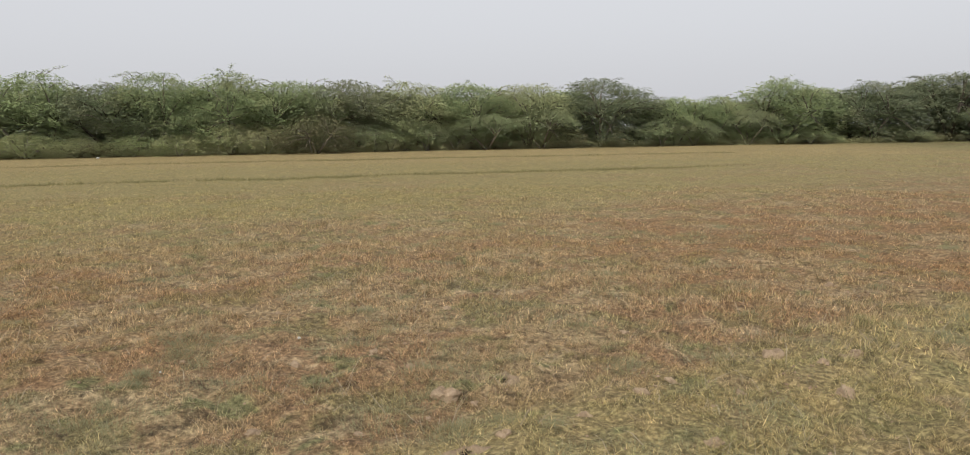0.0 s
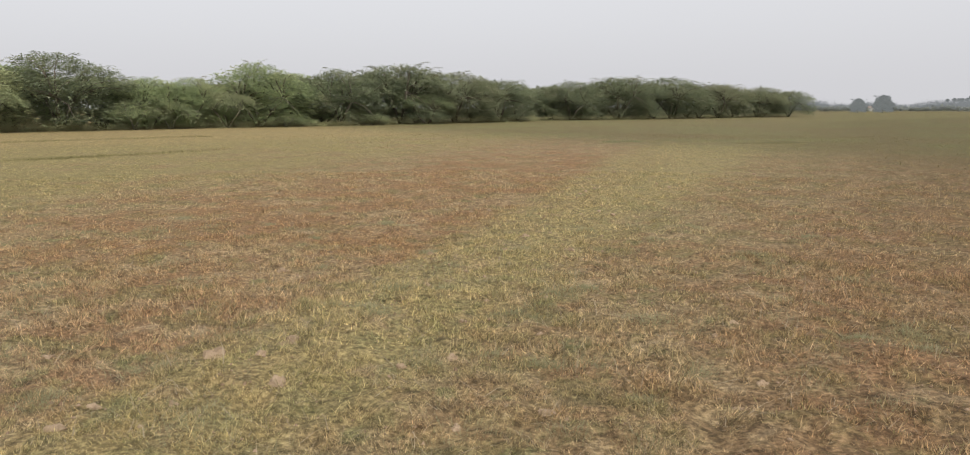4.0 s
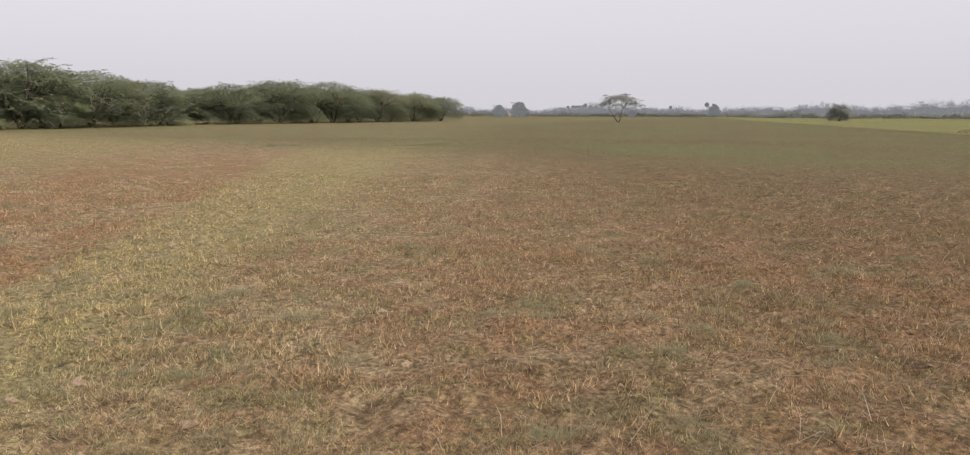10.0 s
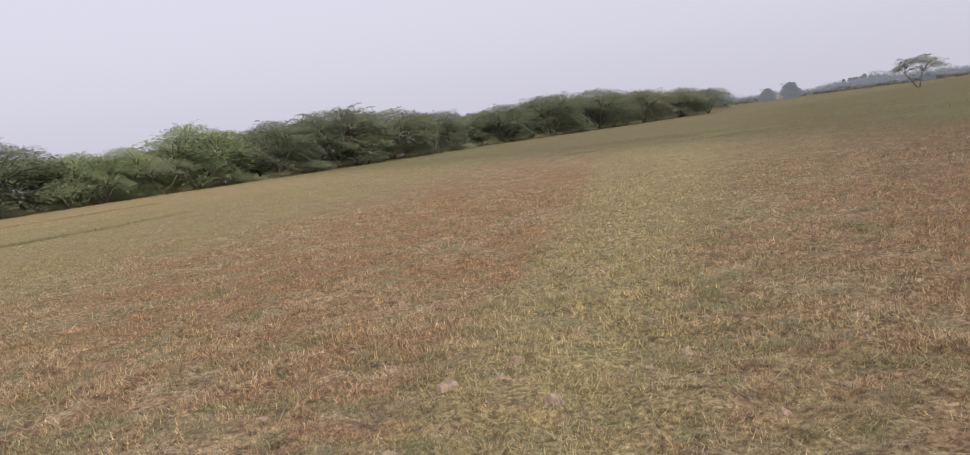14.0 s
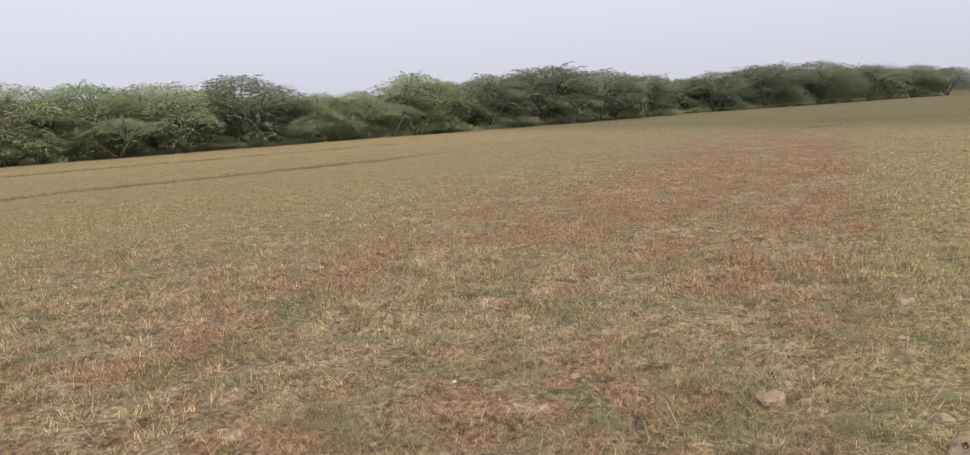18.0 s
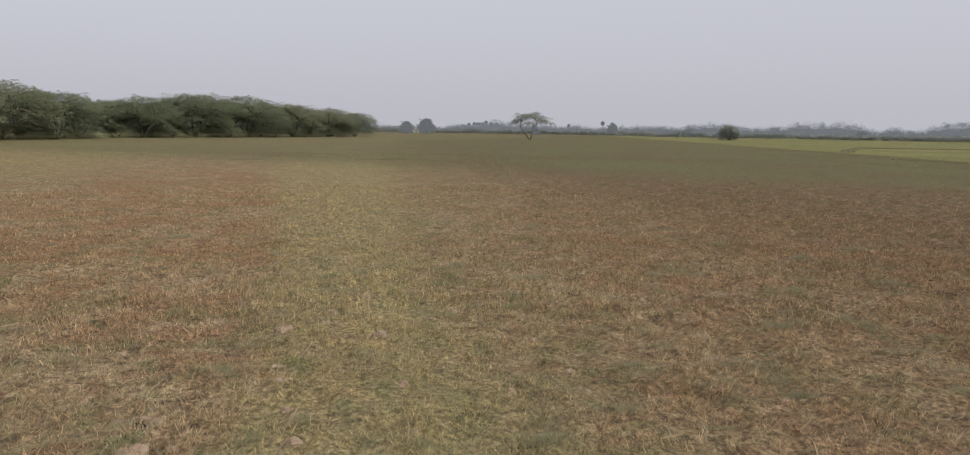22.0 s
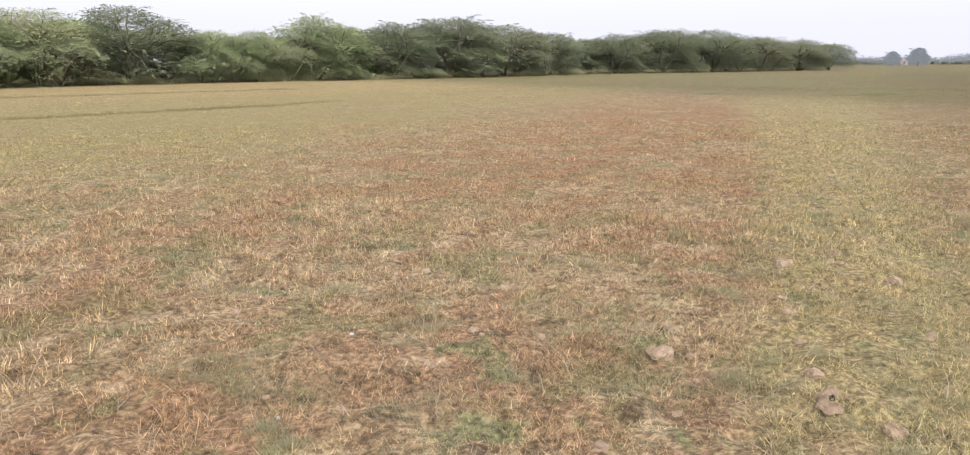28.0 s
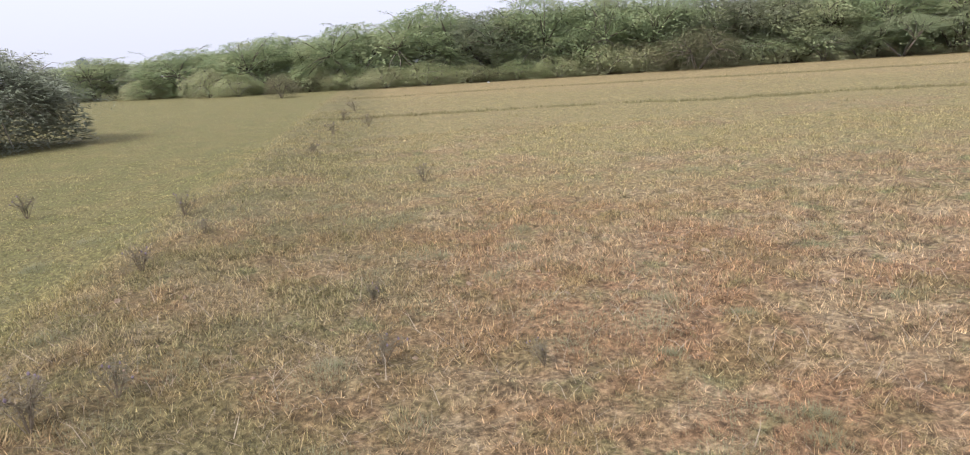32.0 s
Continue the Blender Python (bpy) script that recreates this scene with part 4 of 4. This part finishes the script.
def house():
    base = new("house")
    part("wall", mesh_of("house_wall", *box(-3, -2, -0.2, 3, 2, 2.6), M_WALL), base)
    v = [Vector(q) for q in ((-3.4, -2.5, 2.5), (3.4, -2.5, 2.5), (3.4, 2.5, 2.5), (-3.4, 2.5, 2.5), (-3.4, 0, 3.9), (3.4, 0, 3.9))]
    part("roof", mesh_of("house_roof", v, [(3, 2, 1, 0), (0, 1, 5, 4), (2, 3, 4, 5), (0, 4, 3), (1, 2, 5)], M_ROOF), base)
    part("door", mesh_of("house_door", *box(-0.45, -2.06, 0, 0.45, -1.98, 2.0), M_ROOF), base)
    for x in (-1.9, 1.9):
        part("window", mesh_of("house_window", *box(x - 0.4, -2.05, 1.0, x + 0.4, -1.98, 1.8), M_ROOF), base)
    return tagged(base, "small whitewashed house among the distant trees", "house", "distant houses")


def houses():
    first = house()
    for i, (x, y, turn) in enumerate(((340.3, 170.2, -60), (124.7, 326.1, -20), (253.5, 332.9, -35), (131.0, 324.0, -10))):
        o = copy_thing(first, Matrix()) if i else first
        put(o, x, y, 0, turn, 0.55)


houses()


# ---- bunds and marks in the fields ----
def bund(line, height, width, label, seed):
    """A low uneven earth ridge along a line."""
    rng = np.random.RandomState(seed)
    pts = []
    for (ax, ay), (bx, by) in zip(line, line[1:]):
        L = math.hypot(bx - ax, by - ay)
        k = max(2, int(L / 0.7))
        pts += [(ax + (bx - ax) * i / k, ay + (by - ay) * i / k) for i in range(k)]
    pts.append(line[-1])
    verts, faces = [], []
    prof = ((-0.5, -0.05), (-0.3, 0.55), (-0.08, 1.0), (0.15, 0.9), (0.35, 0.5), (0.5, -0.05))
    for i, (x, y) in enumerate(pts):
        a, b = pts[max(i - 1, 0)], pts[min(i + 1, len(pts) - 1)]
        L = math.hypot(b[0] - a[0], b[1] - a[1]) or 1
        nx, ny = -(b[1] - a[1]) / L, (b[0] - a[0]) / L
        z0 = float(ground_z(x, y))
        wob, tall = rng.normal(0, 0.09), height * rng.uniform(0.75, 1.05) * min(1, i / 3, (len(pts) - 1 - i) / 3)
        for u, h in prof:
            w = u * width * rng.uniform(0.85, 1.15) + wob
            verts.append((x + nx * w, y + ny * w, z0 + max(h, 0) * tall - (0.03 if h < 0 else 0)))
        if i:
            o = (i - 1) * 6
            faces += [(o + k, o + k + 1, o + k + 7, o + k + 6) for k in range(5)]
    return tagged(new("field_bund", mesh_of("field_bund", verts, faces, M_BUND, True)), label, "bund", kind="structure")


BUNDS = [([(31, -15.3), (47, -20.3), (73, -28.3), (95, -35)], 0.2, 0.8, "dark grassy bund between two green fields"),
         ([(50, 23.4), (55, 28), (66, 16.1), (89.5, 0.6), (125, -14)], 0.13, 0.6, "low dark bund across the paddy fields"),
         ([(40, 4.7), (47, 8.6), (64.4, -3.9), (92, -14)], 0.13, 0.6, "low dark bund across the paddy fields"),
         ([(34, -13), (37, -5), (41, 3), (43, 9), (46.5, 21), (47, 33)], 0.07, 0.7, "low broken bund at the stubble field's edge"),
         ([(169, 44), (176, 28), (183, 13), (188, -20)], 0.35, 1.4, "low dark bund before the far trees"),
         ([(62, 48), (86, 64), (114, 51), (165, 40)], 0.16, 0.9, "low dark bund across the paddy fields")]
for i, (line, tall, wide, label) in enumerate(BUNDS):
    bund(line, tall, wide, label, i + 1)
bund([(8.5, 36.5), (10.5, 36.6), (13.2, 37.6)], 0.12, 0.5, "short dark earth ridge in the grass", 9)


def ridge_grass(line, seed, count, width, label, tall=0.085, wide=0.011):
    """A broken strip of taller, darker grass along a worn field ridge."""
    rng = np.random.RandomState(seed)
    ends = np.array(line, float)
    seg = np.linalg.norm(np.diff(ends, axis=0), axis=1)
    f = rng.uniform(0, seg.sum(), count)
    k = np.searchsorted(np.cumsum(seg), f).clip(0, len(seg) - 1)
    u = ((f - np.r_[0, np.cumsum(seg)][k]) / seg[k])[:, None]
    way = (np.diff(ends, axis=0) / seg[:, None])[k]
    drift = 0.35 * smooth_noise(f, 0 * f, 3.0, seed) + 0.12 * smooth_noise(f, 0 * f, 0.8, seed + 1)
    off = rng.normal(0, width, count) + drift
    pos = ends[k] + (ends[k + 1] - ends[k]) * u + np.stack([-way[:, 1], way[:, 0]], 1) * off[:, None]
    keep = smooth_noise(f, off * 2, 1.4, seed + 2) + 0.6 * smooth_noise(f, 0 * f, 5.0, seed + 3) > rng.uniform(-0.9, 0.5, count)
    x, y = pos[keep].T
    n = len(x)
    h, t, b, a = tall * np.clip(rng.lognormal(0, 0.35, n), 0.4, 1.7), np.abs(rng.normal(0.4, 0.3, n)), rng.uniform(0, 6.28, n), rng.uniform(0, 6.28, n)
    root = np.stack([x, y, ground_z(x, y) - 0.01], 1)
    tip = root + np.stack([np.cos(b) * np.sin(t), np.sin(b) * np.sin(t), np.cos(t)], 1) * h[:, None]
    side = np.stack([np.cos(a), np.sin(a), 0 * a], 1) * wide
    tagged(new("ridge_grass", soup("ridge_grass", np.stack([root - side, root + side, tip], 1), 3, M_RIDGE)), label, "grass", kind="stuff")


ridge_grass([(-45, 8), (-40, 19), (-35.6, 24.3), (-31.7, 29.5), (-27, 35.6), (-20, 44)], 51, 17000, 0.3, "dark strip of grass along a worn ridge in the dry field")
ridge_grass([(-29, 3), (-27.3, 7.5), (-24.9, 11.4), (-21.9, 15.6), (-19.6, 19.5), (-16.5, 24), (-13, 30)], 61, 14000, 0.2, "dark strip of grass along a worn ridge in the dry field")
for i, (line, tall, wide, label) in enumerate(BUNDS[:4] + BUNDS[5:]):
    ridge_grass(line, 71 + 5 * i, 3600, wide * 0.3, "rough dark grass on a bund of the paddy fields", tall * 0.6 + 0.05, 0.026)


def silt_patch():
    rng = np.random.RandomState(4)
    ring = []
    for i in range(28):
        a = 2 * math.pi * i / 28
        r = 1 + 0.25 * math.sin(3 * a) + rng.uniform(-0.12, 0.12)
        ring.append((39 + 3.6 * r * math.cos(a), -14.6 + 0.9 * r * math.sin(a) - 0.28 * 3.6 * r * math.cos(a)))
    v = [(39, -14.6, 0.05)] + [(x, y, 0.03) for x, y in ring] + [(39 + (x - 39) * 1.1, -14.6 + (y + 14.6) * 1.1, -0.05) for x, y in ring]
    f = [(0, 1 + i, 1 + (i + 1) % 28) for i in range(28)] + [(1 + i, 29 + i, 29 + (i + 1) % 28, 1 + (i + 1) % 28) for i in range(28)]
    tagged(new("silt_patch", mesh_of("silt_patch", v, f, M_SAND, True)), "pale bare silt patch at a field corner", "soil", kind="structure")


silt_patch()


# ---- clods, tufts, weeds ----
def clod_mesh(seed, flat):
    bm = bmesh.new()
    bmesh.ops.create_icosphere(bm, subdivisions=3, radius=1.0)
    off = Vector((seed * 3.7, seed * 1.3, 0))
    for v in bm.verts:
        k = 1 + 0.5 * noise.noise(v.co * 1.1 + off) + 0.3 * noise.noise(v.co * 2.4 + off) + 0.22 * noise.noise(v.co * 5.0 + off) + 0.1 * noise.noise(v.co * 11.0 + off)
        v.co *= k
        v.co.z *= flat
    me = bpy.data.meshes.new("soil_clod")
    bm.to_mesh(me)
    bm.free()
    me.materials.append(M_CLOD)
    return me


CLODS = [clod_mesh(i, f) for i, f in enumerate((0.8, 0.6, 0.9, 0.55, 0.75))]


DARK_CLODS = [me.copy() for me in CLODS[:3]]
for me in DARK_CLODS:
    me.materials[0] = M_BUND


def clod(x, y, size, k, label, group):
    ob = new("soil_clod", CLODS[k % 5])
    z = float(ground_z(x, y))
    ob.matrix_basis = Matrix.Translation((x, y, z - size * 0.3)) @ Matrix.Rotation(k * 2.1 + x, 4, "Z") @ Matrix.Diagonal((size, size * (0.7 + 0.1 * (k % 4)), size, 1))
    return tagged(ob, label, "soil clod", group)


def clods():
    big = [(-1.3, 4.42, 0.13), (-1.46, 5.2, 0.12), (-1.92, 4.96, 0.12), (0.29, 4.26, 0.09), (-0.18, 4.02, 0.07), (-0.36, 5.14, 0.08), (1.38, 4.47, 0.09), (-3.11, 3.01, 0.12),
           (-1.8, 4.17, 0.09), (-2.22, 3.75, 0.1), (-2.28, 3.26, 0.07), (-3.47, 1.95, 0.08), (-0.36, 3.24, 0.07), (-0.29, 3.1, 0.07), (-4.18, 3.34, 0.07), (-4.69, 4.6, 0.07),
           (-5.09, 2.34, 0.06), (-2.2, 2.2, 0.09), (-3.09, 4.95, 0.08), (-0.01, 9.76, 0.11), (1.71, 6.02, 0.07), (3.27, 5.57, 0.08), (3.5, 2.2, 0.06), (5.49, 1.15, 0.07), (4.86, 1.33, 0.06), (-2.44, 7.7, 0.1)]
    for i, (x, y, r) in enumerate(big):
        clod(x, y, r * 0.62, i, "pale dry clay clod lying in the short grass", "clay clods")
    for i, (x, y, r) in enumerate(((47.4, 9.7, 0.28), (45.0, 7.4, 0.24), (42.3, 4.7, 0.34), (41.2, 3.2, 0.22), (39.5, -1.0, 0.2), (38.0, -4.5, 0.22))):
        o = clod(x, y, r, i, "dark rough earth clod at the edge of the stubble field", "dark clods at the field's edge")
        o.data = DARK_CLODS[i % 3]
    rng = np.random.RandomState(8)
    n = 0
    while n < 130:
        y = rng.uniform(2, 22)
        x = 0.268 * y - 2.85 + rng.normal(0, 0.5 + 0.04 * y) - 0.2
        if rng.uniform() < 0.35:
            r, a = rng.uniform(2.4, 12), rng.uniform(-0.6, 3.6)
            x, y = -1.5 + r * math.cos(a), r * math.sin(a)
        clod(x, y, rng.uniform(0.015, 0.05), n, "small crumbly clay clod in the stubble", "small clay clods")
        n += 1


clods()


def crumbs():
    """Small broken crumbs of clay, thickest in the cloddy field and on the worn strip."""
    rng = np.random.RandomState(17)
    r, a = np.sqrt(rng.uniform(1.2**2, 12.0**2, 80000)), rng.uniform(0, 2 * np.pi, 80000)
    x, y = -1.5 + r * np.cos(a), r * np.sin(a)
    worn = np.exp(-(((x - (0.268 * y - 3.0)) / 0.9) ** 2))
    heap = np.clip(0.35 + 0.8 * smooth_noise(x, y, 0.5, 18) + 0.5 * smooth_noise(x, y, 0.16, 19), 0, 1)
    keep = in_view(x, y) & (rng.uniform(0, 1, len(x)) < heap * np.clip(0.1 + 0.9 * ploughed(x, y) + 0.35 * worn, 0, 1))
    x, y = x[keep], y[keep]
    n = len(x)
    size = np.clip(rng.lognormal(-5.0, 0.42, n) * (1 + 0.5 * ploughed(x, y)), 0.003, 0.02) * (1 + 0.03 * np.hypot(x + 1.5, y))
    unit = np.array(((1, 0, 0), (0, 1, 0), (-1, 0, 0), (0, -1, 0), (0, 0, 0.8), (0, 0, -0.6)), float)
    pts = (unit[None] * rng.uniform(0.6, 1.35, (n, 6, 1)) + rng.normal(0, 0.22, (n, 6, 3))) * size[:, None, None]
    t = rng.uniform(0, 6.28, n)[:, None]
    px, py = pts[..., 0] * np.cos(t) - pts[..., 1] * np.sin(t), pts[..., 0] * np.sin(t) + pts[..., 1] * np.cos(t)
    v = np.stack([px + x[:, None], py + y[:, None], pts[..., 2] + (ground_z(x, y) + size * 0.1)[:, None]], -1).reshape(-1, 3)
    f = np.array(((0, 1, 4), (1, 2, 4), (2, 3, 4), (3, 0, 4), (1, 0, 5), (2, 1, 5), (3, 2, 5), (0, 3, 5)))
    faces = (f[None] + 6 * np.arange(n)[:, None, None]).reshape(-1, 3)
    tagged(new("clay_crumbs", mesh_of("clay_crumbs", v, faces.tolist(), M_CRUMB)), "small crumbs of dry pinkish clay among the stubble", "soil", kind="stuff")


crumbs()


def burrow(seed, x0, y0, turn, size):
    """A heap of dug earth, higher at the back, round a burrow's mouth coloured dark for its shade."""
    rng = np.random.RandomState(seed)
    base = new("burrow_mound")
    sides = 26

    def turned(prof, squash, rough):
        verts, faces = [], []
        for i in range(sides):
            a = 2 * math.pi * i / sides
            k = 1 + 0.2 * math.sin(2 * a + 1) + rng.uniform(-rough, rough)
            h = 0.55 + 0.65 * math.sin(a + 0.4) + rng.uniform(-rough, rough)
            for r, z in prof:
                verts.append((r * k * math.cos(a), r * k * squash * math.sin(a), z * h if z > 0.03 else z))
        m = len(prof)
        for i in range(sides):
            o, q = i * m, ((i + 1) % sides) * m
            faces += [(o + j, o + j + 1, q + j + 1, q + j) for j in range(m - 1)]
        return verts, faces

    v, f = turned(((0.055, 0.01), (0.068, 0.04), (0.09, 0.062), (0.13, 0.058), (0.18, 0.036), (0.24, 0.012), (0.3, -0.04)), 0.72, 0.2)
    v = [(x + 0.03 * noise.noise(Vector((x * 14, y * 14, 1))), y + 0.03 * noise.noise(Vector((x * 14, y * 14, 5))), z + 0.035 * noise.noise(Vector((x * 11, y * 11, 9))) * (1 if z > 0 else 0)) for x, y, z in v]
    part("rim", mesh_of("burrow_rim", v, f, M_DUG, True), base)
    # The bowl is shallow; its dark colour stands for the hole's inner shade.
    v, f = turned(((0.0, 0.004), (0.03, 0.006), (0.05, 0.012), (0.066, 0.022), (0.074, 0.034)), 0.72, 0.05)
    part("hole", mesh_of("burrow_hole", v, f, M_HOLE_SHADE, True), base, "burrow's mouth, a shallow bowl coloured near black for shade")
    base.location = (x0, y0, float(ground_z(x0, y0)) + 0.004)
    base.rotation_euler = (0, 0, radians(turn))
    base.scale = (size, size, size * 0.9)
    tagged(base, "small heap of dug clay round a dark burrow hole", "mound")


burrow(3, -3.05, 3.48, -40, 0.7)
burrow(4, -2.39, 2.44, 60, 0.4)


def tuft(rng, x, y, count, tall, spread):
    """Blades of one low tuft of green grass."""
    r, a = spread * np.sqrt(rng.uniform(0, 1, count)) * (1 + 0.5 * np.sin(np.arange(count) * 2.4)), rng.uniform(0, 2 * np.pi, count)
    px, py = x + r * np.cos(a), y + r * np.sin(a)
    root = np.stack([px, py, ground_z(px, py) - 0.005], 1)
    b = a + rng.normal(0, 0.7, count)
    h, t = tall * rng.uniform(0.5, 1.2, count), rng.uniform(0.1, 0.9, count)
    way = np.stack([np.cos(b) * np.sin(t), np.sin(b) * np.sin(t), np.cos(t)], 1) * h[:, None]
    c = rng.uniform(0, 2 * np.pi, count)
    side = np.stack([np.cos(c), np.sin(c), 0 * c], 1) * 0.0028
    tip = root + way
    return np.stack([root - side / 2, root + side / 2, tip], 1)


def tufts():
    spots = [(3.19, 3.58), (2.79, 3.21), (5.96, 2.21), (5.16, 2.3), (0.5, 5.0), (0.41, 6.92), (-3.18, 7.24), (-2.59, 6.1), (0.2, 6.83), (-1.54, 4.06), (-3.89, 2.63),
             (-5.98, 4.22), (-3.82, 3.64), (-3.0, 5.2), (-3.52, 4.95), (-5.42, 4.8), (-5.28, 2.9), (-2.53, 4.07), (-4.05, 4.67), (5.7, -1.76), (-6.9, 2.9), (-7.6, 1.6)]
    rng = np.random.RandomState(12)
    for _ in range(560):
        r, a = 2.0 + 10 * rng.uniform() ** 1.2, rng.uniform(-0.7, 3.75)
        spots.append((-1.5 + r * math.cos(a), r * math.sin(a)))
    all_of = [tuft(rng, x, y, rng.randint(140, 480), rng.uniform(0.035, 0.065), rng.uniform(0.08, 0.32)) for x, y in spots]
    tagged(new("green_tufts", soup("green_tufts", np.concatenate(all_of), 3, M_TUFT)), "low green grass tufts among the dry stubble", "grass", kind="stuff")
    far = np.concatenate([tuft(rng, x, y, 900, 0.16, 0.5) for x, y in ((3.3, 37.4), (4.3, 37.7))])
    tagged(new("tall_grass_clump", soup("tall_grass_clump", far, 3, M_TUFT)), "dark green clump of taller grass in the dry field", "grass", kind="stuff")


tufts()


def weed(seed, tall):
    """A dry, widely branching weed with small curled leaves and a few faded heads."""
    rng = np.random.RandomState(seed)
    base = new("dry_weed")
    tips = []
    for s in range(rng.randint(7, 11)):
        a, lean = rng.uniform(0, 6.28), rng.uniform(0.15, 0.95) * tall
        h = tall * rng.uniform(0.5, 1.0)
        top = Vector((lean * math.cos(a), lean * math.sin(a), h))
        mid = top * 0.5 + Vector((rng.uniform(-0.03, 0.03), rng.uniform(-0.03, 0.03), 0.04))
        twig = mid + Vector((rng.uniform(-0.1, 0.1), rng.uniform(-0.1, 0.1), rng.uniform(0.06, 0.14)))
        stem = part("stem", mesh_of("weed_stem", *join([tube([(0, 0, -0.03), mid, top], [0.0045, 0.0035, 0.0015], 4), tube([mid, mid.lerp(twig, 0.6), twig], [0.003, 0.002, 0.001], 3)]), M_WEED), base)
        tips += [(mid, top), (mid, twig)]
        if s % 2 == 0:
            v, f = tube([top - Vector((0, 0, 0.006)), top + Vector((0, 0, 0.005)), top + Vector((0, 0, 0.016))], [0.003, 0.009, 0.005], 6)
            part("flower_head", mesh_of("weed_head", v, f, M_WEED_HEAD), stem, "faded purple flower head")
    pts = np.array([list(m.lerp(t, k)) for m, t in tips for k in np.linspace(-0.5, 1.0, 6)])
    part("foliage", soup("weed_foliage", leaf_sprays(rng, pts, np.full(len(pts), 0.035), 6, 0.022, 0.8), 3, M_WEED_LEAF), base)
    return tagged(base, "dry branching grey-brown weed with a few faded heads", "weed", "dry weeds along the bund")


M_WEED_HEAD = plain("faded_purple_head", (0.2, 0.15, 0.18), (0.3, 0.24, 0.28), 30.0)


def weeds():
    kinds = [weed(400 + i, h) for i, h in enumerate((0.3, 0.25, 0.34))]
    spots = [(-13.4, -1.26, 1.1), (-10.6, -1.67, 1.0), (-15.45, -3.26, 1.2), (-13.9, 1.97, 0.9), (-23.3, 2.58, 1.3), (-7.54, -2.08, 1.0), (-7.8, -1.72, 0.8), (-7.67, -0.33, 0.8),
             (-8.8, -0.1, 0.6), (-24.8, 3.9, 1.3), (-33.2, 5.45, 1.7), (-7.15, 0.45, 0.55), (-11.85, -1.1, 0.6), (-19.2, 1.31, 0.9), (-28.7, 4.0, 1.3)]
    for i, (x, y, k) in enumerate(spots):
        o = copy_thing(kinds[i % 3], Matrix()) if i > 2 else kinds[i]
        put(o, x, y, float(ground_z(x, y)), i * 67, k * 0.95)


weeds()


def white_scraps():
    for i, (x, y, r) in enumerate(((-4.89, 3.18, 0.011), (-54.0, 20.0, 0.08), (-4.94, 2.12, 0.008))):
        ob = new("white_stone", CLODS[i])
        ob.matrix_basis = Matrix.Translation((x, y, float(ground_z(x, y)) + r * 0.7)) @ Matrix.Scale(r, 4)
        ob.data = CLODS[i].copy()
        ob.data.materials[0] = M_WHITE
        tagged(ob, "small white stone lying in the dry grass", "stone")


white_scraps()
